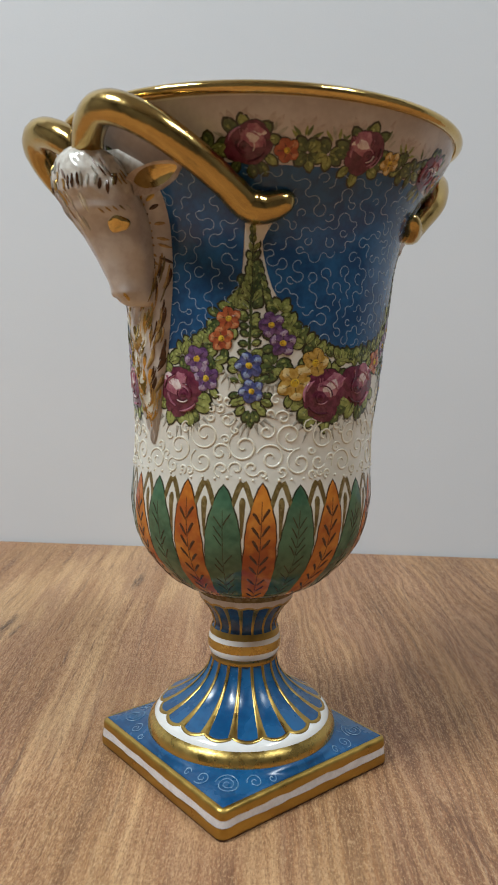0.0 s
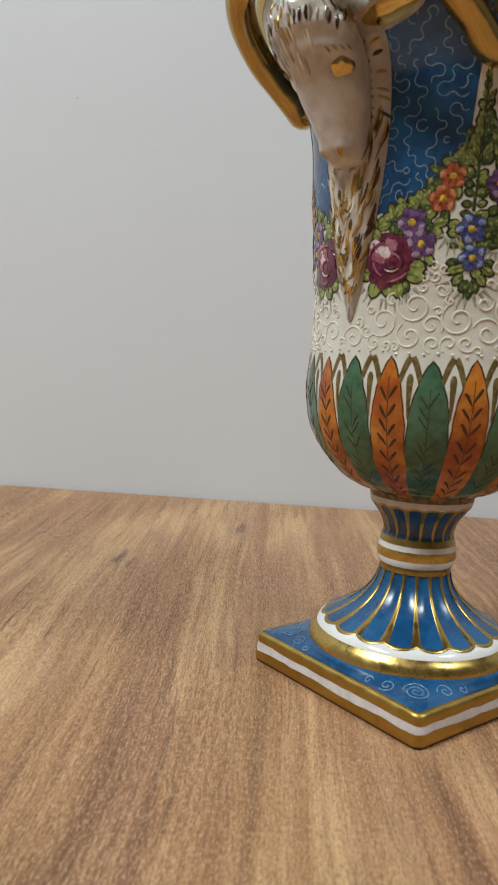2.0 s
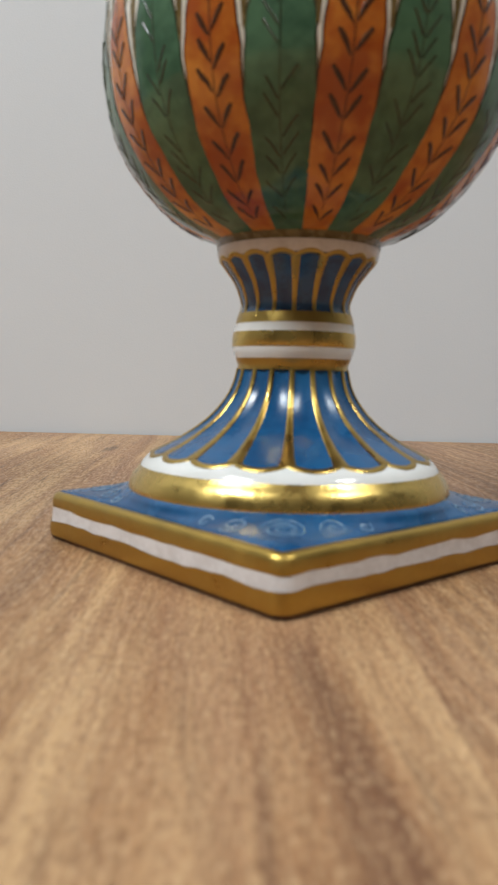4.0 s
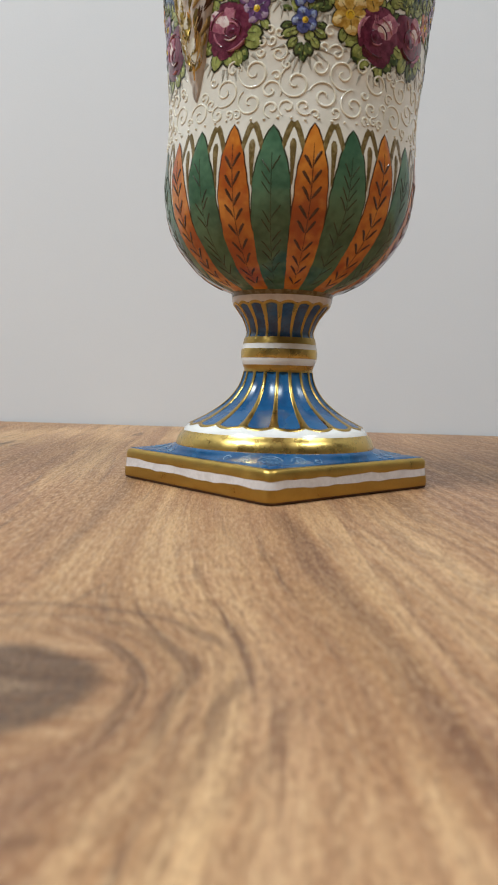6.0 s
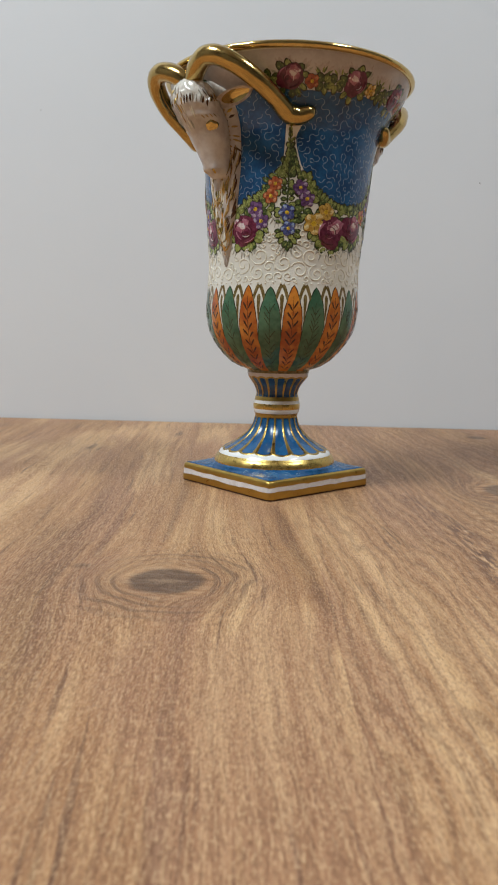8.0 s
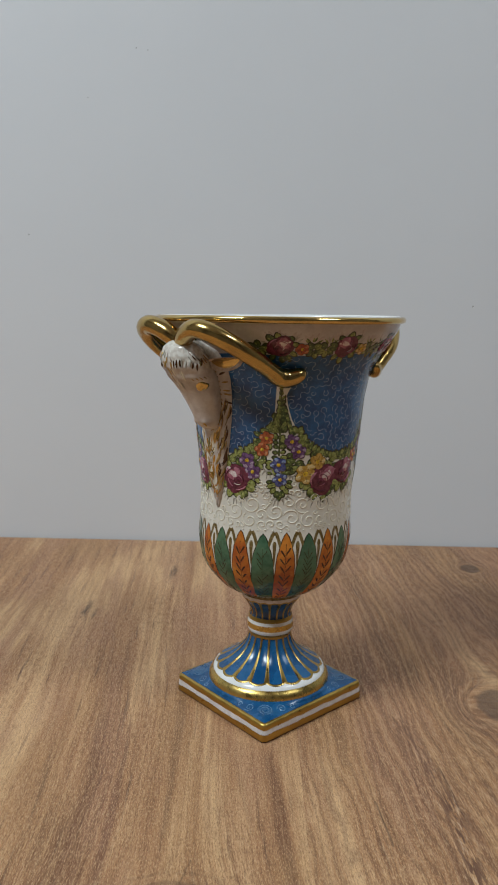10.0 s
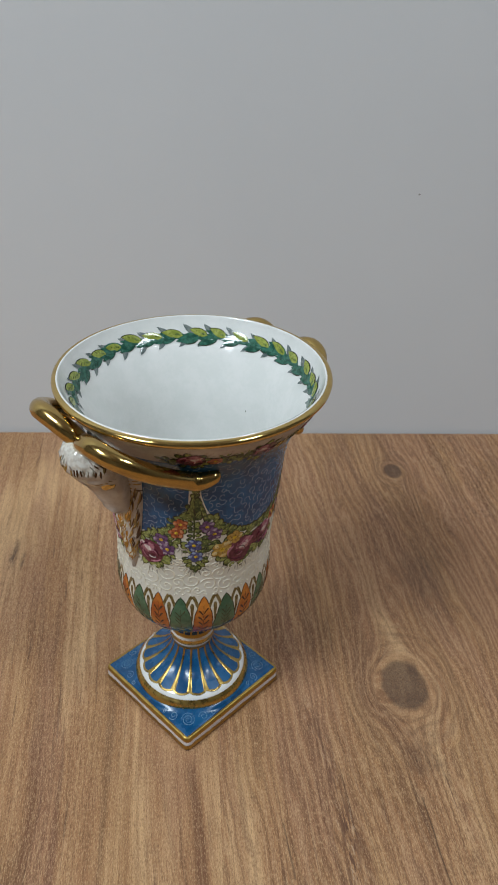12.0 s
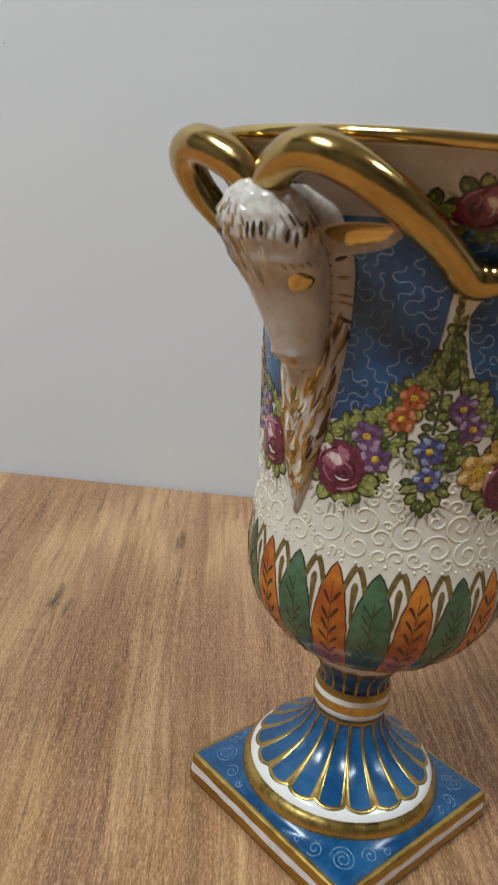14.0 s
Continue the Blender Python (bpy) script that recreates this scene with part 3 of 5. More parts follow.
class Paint:
    """Brush marks as thin enamel on a surface: surf(a, b, off) gives a place, a and b in metres."""

    def __init__(self, surf):
        self.surf, self.verts, self.faces, self.slots, self.mats = surf, [], [], [], []

    def slot(self, mat):
        if mat not in self.mats:
            self.mats.append(mat)
        return self.mats.index(mat)

    def blob(self, a, b, rx, ry, mat, off=0.0001, turn=0.0, rough=0.12, dome=0.0, rings=2, n=14, seed=0, shape=None):
        rnd, k, first = random.Random(seed), self.slot(mat), len(self.verts)
        ph = [rnd.uniform(0, TAU) for _ in range(3)]
        self.verts.append(self.surf(a, b, off + dome))
        c, s = math.cos(turn), math.sin(turn)
        for i in range(1, rings + 1):
            q = i / rings
            for j in range(n):
                t = TAU * j / n
                w = q * (1 + rough * (0.5 * math.sin(2 * t + ph[0]) + 0.35 * math.sin(3 * t + ph[1]) + 0.3 * math.sin(5 * t + ph[2])))
                if shape:
                    w *= shape(t)
                u, v = rx * w * math.cos(t), ry * w * math.sin(t)
                self.verts.append(self.surf(a + u * c - v * s, b + u * s + v * c, off * (1 if q < 1 else 0.3) + dome * (1 - q * q)))
        for j in range(n):
            self.faces.append((first, first + 1 + j, first + 1 + (j + 1) % n)), self.slots.append(k)
        for i in range(rings - 1):
            for j in range(n):
                p, q2 = first + 1 + i * n, first + 1 + (i + 1) * n
                self.faces.append((p + j, q2 + j, q2 + (j + 1) % n, p + (j + 1) % n)), self.slots.append(k)

    def stroke(self, line, width, mat, off=0.0001, high=0.0):
        """A ribbon along points (a, b); width is a number or a function of 0..1."""
        k, first, n = self.slot(mat), len(self.verts), len(line)
        for i, (a, b) in enumerate(line):
            p, q = line[max(0, i - 1)], line[min(n - 1, i + 1)]
            dx, dy = q[0] - p[0], q[1] - p[1]
            h = math.hypot(dx, dy) or 1
            w = (width(i / (n - 1)) if callable(width) else width) / 2
            for e, o in ((-1, off * 0.2), (-0.6, off + 0.75 * high), (0.6, off + 0.75 * high), (1, off * 0.2)):
                self.verts.append(self.surf(a - dy / h * w * e, b + dx / h * w * e, o))
        for i in range(n - 1):
            for j in range(3):
                p = first + i * 4 + j
                self.faces.append((p, p + 4, p + 5, p + 1)), self.slots.append(k)

    def leaf(self, a, b, length, width, turn, mat, off=0.0001, edge=None, vein=None, blunt=0.58, grow=0.0006):
        """A pointed leaf from its stalk at (a, b); turn: radians from the a axis."""
        if edge:
            self.leaf(a - 0.0002 * math.cos(turn), b - 0.0002 * math.sin(turn), length + grow, width + grow, turn, edge, off * 0.6, blunt=blunt)
        k, first, n = self.slot(mat), len(self.verts), 7
        c, s = math.cos(turn), math.sin(turn)
        for i in range(n + 1):
            t = i / n
            w = width / 2 * math.sin(math.pi * t ** (1.05 if blunt < 0.7 else 0.8)) ** blunt if 0 < t < 1 else 0.00004
            for e in (-1, 0, 1):
                u, v = length * t, w * e
                self.verts.append(self.surf(a + u * c - v * s, b + u * s + v * c, off * (1.25 if e == 0 else 0.85)))
        for i in range(n):
            for j in range(2):
                p = first + i * 3 + j
                self.faces.append((p, p + 3, p + 4, p + 1)), self.slots.append(k)
        if vein:
            self.stroke([(a + length * t * c, b + length * t * s) for t in (0.08, 0.3, 0.55, 0.8)], lambda t: 0.0003 * (1.1 - t), vein, off + 0.00006)

    def done(self, name, parent, label=""):
        return mesh_object(name, self.verts, self.faces, self.mats, parent, self.slots, label)


def on(lathe, phi0, s0):
    """Local metres (a to the right as seen, b up the profile) round a spot on a turned surface."""
    r0 = lathe.radius(s0)
    return lambda a, b, off: lathe.point(phi0 + a / r0, s0 + b, off)


def on_body(deg, mm):
    return on(OUTER, radians(deg), OUTER.at_z(mm / 1000))


def at(surf, a, b):
    return lambda u, v, off: surf(a + u, b + v, off)


def rose(surf, size, seed, name="rose", parent=None):
    p, rnd = Paint(surf), random.Random(seed)
    p.blob(0, 0, size * 0.54, size * 0.50, INK, 0.00005, rough=0.16, rings=3, n=20, seed=seed)
    p.blob(0, 0, size * 0.52, size * 0.48, ROSE, 0.0001, rough=0.16, rings=4, n=20, dome=0.0003, seed=seed)
    side = 1 if rnd.random() < 0.75 else -1
    hx, hy = -side * 0.10 * size, -0.06 * size
    p.blob(side * 0.10 * size, 0.14 * size, size * 0.33, size * 0.27, ROSE_MID, 0.00044, side * 0.5, 0.25, rings=3, n=14, seed=seed + 1)
    p.blob(side * 0.12 * size, 0.17 * size, size * 0.27, size * 0.185, ROSE_PALE, 0.00050, side * 0.6, 0.35, n=14, seed=seed + 2)
    for i in range(6):
        u = rnd.uniform(-0.2, 0.26)
        p.stroke([(side * (0.02 + u) * size + side * (0.10 + u) * 0.5 * size * t, (0.15 + 0.17 * t) * size) for t in np.linspace(0, 1, 5)], lambda t: 0.03 * size * t, ROSE_MID, 0.00054)
    p.blob(hx, hy, size * 0.21, size * 0.20, ROSE, 0.00056, 0, 0.12, n=14, seed=seed + 4)
    p.blob(hx, hy, size * 0.10, size * 0.09, ROSE_DARK, 0.00062, 0, 0.2, seed=seed + 3)
    for rad, mat, sweep in ((0.13, ROSE_DARK, 3.2), (0.155, ROSE_MID, 1.6), (0.19, ROSE_PALE, 1.5), (0.22, ROSE_DARK, 2.0), (0.33, ROSE_MID, 1.1), (0.40, ROSE_DARK, 1.2), (0.43, ROSE_MID, 1.0), (0.38, ROSE_MID, 0.7)):
        a0 = rnd.uniform(0, TAU)
        cx, cy = hx * max(0, 1 - rad * 2.2), hy * max(0, 1 - rad * 2.2)
        arc = [(cx + rad * size * math.cos(a0 + t), cy + rad * 0.92 * size * math.sin(a0 + t)) for t in np.linspace(0, sweep, 9)]
        p.stroke(arc, lambda t: (0.035 + 0.09 * max(0, rad - 0.2)) * size * math.sin(math.pi * (0.1 + 0.8 * t)), mat, 0.00066)
    return p.done(name, parent, "crimson painted rose with a pale pink cup")


PALE = {}


def blossom(surf, size, mat, seed, parent, label):
    p, rnd = Paint(surf), random.Random(seed)
    a0 = rnd.uniform(0, TAU)
    for i in range(5):
        t = a0 + TAU * i / 5
        x, y = 0.28 * size * math.cos(t), 0.28 * size * math.sin(t)
        p.blob(x, y, size * 0.255, size * 0.24, INK, 0.0001, t, 0.1, seed=seed + i)
        p.blob(x, y, size * 0.23, size * 0.212, mat, 0.00018, t, 0.12, seed=seed + i)
        if rnd.random() < 0.7:
            p.blob(x * 1.25, y * 1.25, size * 0.13, size * 0.15, PALE[mat], 0.00024, t, 0.3, seed=seed + i + 9)
        p.stroke([(x * u, y * u) for u in (0.5, 0.9, 1.3)], lambda u: 0.0003 * (1 - 0.7 * u), INK, 0.00028)
    p.blob(0, 0, size * 0.125, size * 0.12, HEART, 0.00032, 0, 0.1, seed=seed)
    p.stroke([(0.07 * size * math.cos(t), 0.07 * size * math.sin(t)) for t in np.linspace(a0, a0 + 3.6, 7)], 0.0002, BROWN, 0.00038)
    return p.done("blossom", parent, label)


PALE.update({PURPLE: PURPLE_PALE, VIOLET: VIOLET_PALE, RED: RED_PALE, YELLOW: YELLOW_PALE})


def small_leaf(surf, length, width, turn, parent, dark=False, off=0.00016):
    p = Paint(surf)
    c, s = math.cos(turn), math.sin(turn)
    p.leaf(0, 0, length, width, turn, LEAF_DARK if dark else LEAF, off, INK, grow=0.0009)
    p.blob(length * 0.56 * c - width * 0.12 * s, length * 0.56 * s + width * 0.12 * c, length * 0.36, width * 0.36, LEAF if dark else LEAF_LIGHT, off * 1.25 + 0.00005, turn, 0.2, rings=1, n=9)
    p.stroke([(length * t * c, length * t * s) for t in (0.08, 0.35, 0.65)], lambda t: 0.00028 * (1.1 - t), INK, off * 1.25 + 0.0001)
    return p.done("painted_leaf", parent)

# ---- foot and stem: gold ribs, scallops and scrolls ----


def ribs():
    for k in range(18):
        phi = radians(-93 + 20 * k)
        s0, s1 = OUTER.at_z(0.0213), OUTER.at_z(0.0393)
        surf = lambda a, b, off, phi=phi: OUTER.point(phi + a, b, off)
        p = Paint(surf)
        rows = 14
        for i in range(rows + 1):
            t = i / rows
            s = s0 + (s1 - s0) * t
            w = (0.0022 * (1 - t) ** 4 + 0.0014 - 0.0003 * t) / 2 / OUTER.radius(s)
            p.verts += [surf(-w, s, 0.00005), surf(-w * 0.6, s, 0.00026), surf(w * 0.6, s, 0.00026), surf(w, s, 0.00005)]
        for i in range(rows):
            for j in range(3):
                p.faces.append((i * 4 + j, i * 4 + j + 1, i * 4 + j + 5, i * 4 + j + 4)), p.slots.append(p.slot(DULL_GOLD))
        p.done("gold_rib", foot)
        lobe = Paint(on(OUTER, phi + radians(10), OUTER.at_z(0.0213)))
        r = OUTER.radius(OUTER.at_z(0.0213))
        lobe.stroke([(r * radians(10) * u, 0.0003 - 0.0019 * math.cos(u * math.pi / 2) ** 0.8) for u in np.linspace(-1, 1, 11)], 0.0014, DULL_GOLD, 0.00022)
        lobe.done("gold_scallop", foot)
        phi = radians(-94 + 20 * k)
        surf = on(OUTER, phi, OUTER.at_z(0.0562))
        top = Paint(surf)
        half = OUTER.at_z(0.0614) - OUTER.at_z(0.0562)
        top.stroke([(0, u) for u in np.linspace(-half * 1.05, half, 9)], lambda t: 0.0008 + 0.0007 * t, DULL_GOLD, 0.0002)
        top.done("gold_rib", stem)
        arc = Paint(on(OUTER, phi + radians(10), OUTER.at_z(0.0613)))
        r = OUTER.radius(OUTER.at_z(0.0613))
        arc.stroke([(r * radians(10) * u, 0.0013 * math.cos(u * math.pi / 2) ** 0.8) for u in np.linspace(-1, 1, 9)], 0.0011, DULL_GOLD, 0.0002)
        arc.done("gold_scallop", stem)


ribs()


def plinth_scrolls():
    for q in range(4):
        d = TURN_BASE - math.pi / 4 + q * math.pi / 2
        c, s = math.cos(d), math.sin(d)

        def surf(a, b, off):
            turn = math.atan2(b, a) + math.pi / 4
            reach = 0.0368 / max(abs(math.cos(turn)), abs(math.sin(turn)))
            rise = float(np.interp((reach - math.hypot(a, b)) / max(0.0004, reach - 0.0360), *PLINTH_RISE))
            return (a * c - b * s, a * s + b * c, rise + 0.0001 + off)

        for sign, x, y, big, turns in ((1, 0.0412, 0.0, 0.0043, 2.4), (1, 0.0382, 0.0088, 0.0027, 1.5), (-1, 0.0382, -0.0088, 0.0027, 1.5), (1, 0.0352, 0.0142, 0.0015, 1.1), (-1, 0.0352, -0.0142, 0.0015, 1.1)):
            p = Paint(surf)
            p.stroke([(x + big * (0.15 + 0.85 * t) * math.cos(sign * TAU * turns * t + 2), y + big * (0.15 + 0.85 * t) * math.sin(sign * TAU * turns * t + 2)) for t in np.linspace(0, 1, 36)], 0.00036, FAINT_LINE, 0.00012)
            p.done("pale_scroll", plinth_top)


plinth_scrolls()

# ---- the bowl: a calyx of orange and green leaves ----


def calyx():
    step = radians(360 / 11)
    s_low, s_tip = OUTER.at_z(0.0662), OUTER.at_z(0.1105)
    for k in range(22):
        phi, is_orange = radians(-83.1) + k * step / 2, k % 2 == 0
        rnd = random.Random(k)
        main, line = (ORANGE, BROWN) if is_orange else (GREEN, INK)
        tip = s_tip + rnd.uniform(-0.0006, 0.0006)
        surf = lambda a, b, off, phi=phi: OUTER.point(phi + a, b, off)

        def half(t, s):
            share = 0.5 * (0.96 if is_orange else 1.04) * step / 2 * OUTER.radius(s)
            full = 0.0050 if is_orange else 0.0058
            return min(share, full * math.sin(math.pi * min(1, 0.5 + (t - 0.62) / 0.76)) ** 0.75 if t > 0.62 else full)

        def sheet(mat, extra, off):
            first, rows = len(p.verts), 30
            for i in range(rows + 1):
                t = i / rows
                s = s_low + (tip + extra * 1.5 - s_low) * t
                nick = 1 + (0.045 * abs(math.sin(t * 30 + k)) + 0.025 * math.sin(t * 27 + 3 * k) - 0.03 if 0.15 < t < 0.95 else 0)
                w = (half(t, s) * nick + extra) / OUTER.radius(s) if t < 1 else 0.00004
                for e in (-1, -0.5, 0, 0.5, 1):
                    p.verts.append(surf(w * e, s, off * (0.6 if abs(e) == 1 else 1)))
            for i in range(rows):
                for j in range(4):
                    q = first + i * 5 + j
                    p.faces.append((q, q + 1, q + 6, q + 5)), p.slots.append(p.slot(mat))

        p = Paint(surf)
        sheet(line, 0.00034, 0.00009)
        sheet(main, 0.0, 0.00018)
        p.done("calyx_leaf", body, "orange painted leaf with brown veins" if is_orange else "green painted leaf with dark veins")
        p = Paint(on(OUTER, phi, OUTER.at_z(0.092)))
        b0, b1 = s_low - OUTER.at_z(0.092), tip - OUTER.at_z(0.092)
        wide = 0.0003 if is_orange else 0.00022
        count = 9 if is_orange else 12
        p.stroke([(0, b0 + (b1 - b0) * u) for u in np.linspace(0.12, 0.90 if is_orange else 0.86, 12)], wide, line, 0.00026)
        for i in range(count):
            for side in (-1, 1):
                t = 0.05 + (0.72 if is_orange else 0.70) * i / (count - 1) + rnd.uniform(-0.016, 0.016)
                b = b0 + (b1 - b0) * t
                s = OUTER.at_z(0.092) + b
                scale = OUTER.radius(s) / OUTER.radius(OUTER.at_z(0.092))
                w = min(half(t, s), 0.0042) / scale * rnd.uniform(0.85, 1.12)
                if not is_orange and rnd.random() < 0.40:
                    continue
                p.stroke([(side * w * u, b + 0.0066 * u ** 0.8 + rnd.uniform(-1, 1) * 0.0002) for u in (0.08, 0.26, 0.44, 0.62)], (lambda t: 0.00122 * (0.2 + math.sin(math.pi * (0.05 + 0.75 * t)) * 0.8)) if is_orange else (lambda t: 0.0004), line, 0.00028)
        p.done("leaf_veining", body)
    for k in range(22):
        phi = radians(-83.1) + (k + 0.5) * step / 2
        p = Paint(on(OUTER, phi, OUTER.at_z(0.1035)))
        apex = 0.0078
        for side in (-1, 1):
            p.stroke([(side * (0.0002 + 0.0040 * u ** 0.72), apex - 0.0115 * u) for u in np.linspace(0, 1, 9)], lambda t: 0.0019 * (1 - 0.3 * t), OLIVE, 0.00008)
        p.stroke([(0, apex - 0.0048 - 0.0130 * u) for u in np.linspace(0, 1, 12)], lambda t: 0.0023 * (1 - 0.75 * t) * min(1, 0.35 + 6 * t), OLIVE, 0.00008)
        p.done("lancet_arch", body, "olive gilt pointed arch between the leaves")


calyx()

# ---- raised scrolls on the white band ----
PANEL = -47.5


def blue_edge(deg):
    """The lower edge of the blue ground, in metres of height, at an angle round the vase."""
    q = abs((deg - PANEL + 90) % 180 - 90)
    xs = [0, 6, 12, 18, 24, 27, 29.7, 32.5, 35.6, 37.6, 39.4, 40.2, 45.8, 46.2, 46.7, 47.6, 48.9, 52, 56.5, 66, 75, 90]
    zs = [153.2, 153.4, 154.2, 155.7, 158.6, 161.4, 164.5, 167.5, 171.5, 176, 182, 191.5, 191.5, 182, 174, 169, 165.5, 161.6, 158.4, 155.0, 152.4, 152]
    return float(np.interp(q, xs, zs)) / 1000


def swag_edge(deg):
    """The lower edge of the flowers, under which the white band lies."""
    q = abs((deg - PANEL + 90) % 180 - 90)
    return float(np.interp(q, [0, 12, 20, 27, 33, 37, 40, 44, 47, 53, 60, 68, 80, 90], [131.5, 131.5, 132.5, 136.5, 147, 137, 127.5, 127.5, 139, 148, 137, 131.5, 130, 122])) / 1000


def scrollwork():
    rnd, placed = random.Random(5), []
    r0 = 0.0416
    for tries in range(12000):
        big = rnd.choice((0.0056, 0.0050, 0.0045)) if tries < 4500 else rnd.choice((0.0036, 0.0029)) if tries < 8000 else rnd.choice((0.0021, 0.0017))
        phi, z = rnd.uniform(-math.pi, math.pi), rnd.uniform(0.1125, 0.150)
        if min(swag_edge(math.degrees(phi + e * big / r0)) for e in (-1, 0, 1)) < z + big * 0.9 or z - big < 0.1118:
            continue
        if all(math.hypot(((phi - f + math.pi) % TAU - math.pi) * r0, z - h) > (0.77 if big > 0.001 else 1.1) * (big + b) for f, h, b in placed):
            placed.append((phi, z, big))
    for k in range(66):
        placed.append((radians(-83.1) + TAU * (k + 0.25) / 66, 0.1118 + 0.0011 * rnd.random(), rnd.uniform(0.00035, 0.0006)))
    stuff = Paint(lambda a, b, off: (0, 0, 0))
    for i, (phi, z, big) in enumerate(placed):
        surf = on(OUTER, phi, OUTER.at_z(z))
        p = stuff if i >= 240 else Paint(surf)
        p.surf = surf
        if big < 0.0008:
            p.blob(0, 0, big, big, RELIEF, 0.0001, dome=0.00045, rings=2, n=10, rough=0.05)
        else:
            turns, way, a0 = 0.80 + 0.13 * big / 0.001, rnd.choice((-1, 1)), rnd.uniform(0, TAU)
            line = [(big * 0.93 * (0.12 + 0.88 * t) * math.cos(a0 + way * TAU * turns * t), big * 0.93 * (0.12 + 0.88 * t) * math.sin(a0 + way * TAU * turns * t)) for t in np.linspace(0, 1, int(14 + 7000 * big))]
            p.stroke(line, lambda t: 0.00078 * (0.5 + 0.55 * math.sin(math.pi * t)), RELIEF, 0.0001, 0.00018)
        if p is not stuff:
            p.done("raised_scroll", body)
    if stuff.verts:
        tagged(stuff.done("small_scrolls", body), kind="stuff")


scrollwork()

# ---- blue ground with pale wandering lines ----


def blue_ground():
    for half in (0, 180):
        verts, faces, cols, rows = [], [], 360, 16
        for i in range(cols + 1):
            deg = PANEL + half - 90 + 180 * i / cols
            low, phi = blue_edge(deg) + 0.0002 * math.sin(deg * 0.8), radians(deg)
            s0, s1 = OUTER.at_z(low), OUTER.at_z(0.2045 + 0.0004 * math.sin(deg * 0.1))
            for j in range(rows + 1):
                verts.append(OUTER.point(phi, s0 + (s1 - s0) * j / rows, 0.00005))
        for i in range(cols):
            for j in range(rows):
                a = i * (rows + 1) + j
                faces.append((a, a + rows + 1, a + rows + 2, a + 1))
        mesh_object("blue_ground", verts, faces, [BLUE], body, label="cobalt blue painted ground")
    rnd, cells = random.Random(11), {}
    r0, size = 0.046, 0.00145
    lines = Paint(lambda a, b, off: OUTER.point(a / r0, b, off))
    s_top = OUTER.at_z(0.2034)

    def free(a, b, mine):
        key = (int(a // size), int(b // size))
        for i in (-1, 0, 1):
            for j in (-1, 0, 1):
                for u, v, owner in cells.get((key[0] + i, key[1] + j), ()):
                    if owner != mine and (u - a) ** 2 + (v - b) ** 2 < size ** 2:
                        return False
        deg = math.degrees(a / r0)
        return OUTER.at_z(blue_edge(deg) + 0.0008) < b < s_top

    for tries in range(15000):
        a, b = rnd.uniform(radians(-142), radians(45)) * r0, rnd.uniform(OUTER.at_z(0.154), s_top)
        if not free(a, b, tries):
            continue
        line, head, way, long_one = [(a, b)], rnd.uniform(0, TAU), rnd.choice((-1, 1)), tries < 9000
        for arc in range(rnd.randint(9, 18)):
            rad, sweep = rnd.uniform(0.0008, 0.0019), rnd.uniform(1.5, 3.3)
            n = max(4, int(sweep / 0.36))
            for turn in (way, -way):
                trial, u, v, h = [], a, b, head
                for i in range(n):
                    h += turn * sweep / n
                    u, v = u + math.cos(h) * rad * sweep / n, v + math.sin(h) * rad * sweep / n
                    if not free(u, v, tries) or any((u - q[0]) ** 2 + (v - q[1]) ** 2 < 0.0011 ** 2 for q in line[:-9]):
                        break
                    trial.append((u, v))
                if len(trial) == n:
                    break
            line += trial
            if len(trial) < n:
                break
            a, b, head, way = u, v, h, -turn
        if len(line) < (34 if long_one else 12):
            continue
        for u, v in line:
            cells.setdefault((int(u // size), int(v // size)), []).append((u, v, tries))
        lines.stroke(line, 0.00025, PALE_LINE, 0.00013)
    tagged(lines.done("vermicelli_linework", body, "thin pale blue wandering lines"), kind="stuff")


blue_ground()

# ---- flowers ----


def leaves_round(deg, mm, reach, count, seed, low=0.0, high=TAU, length=0.0042, dark=0.3):
    rnd = random.Random(seed)
    for i in range(count):
        t = low + (high - low) * (i + rnd.uniform(0.2, 0.8)) / count
        surf = on_body(deg, mm)
        a, b = reach * math.cos(t), reach * math.sin(t)
        small_leaf(at(surf, a, b), length * rnd.uniform(0.8, 1.2), length * rnd.uniform(0.56, 0.76), t + rnd.uniform(-0.5, 0.5), body, rnd.random() < dark, rnd.choice((0.00012, 0.00018, 0.00024)))


def washes(deg, mm, reach, count, seed, low, high):
    rnd = random.Random(seed)
    for i in range(count):
        p, t, l = Paint(on_body(deg, mm)), low + (high - low) * (i + rnd.uniform(0.2, 0.8)) / count, rnd.uniform(0.0026, 0.0048)
        p.stroke([((reach + l * u) * math.cos(t), (reach + l * u) * math.sin(t)) for u in (0, 0.35, 0.7, 1)], lambda u: 0.0013 * (1.05 - u), WASH, 0.00014)
        p.done("grey_brush_stroke", body)


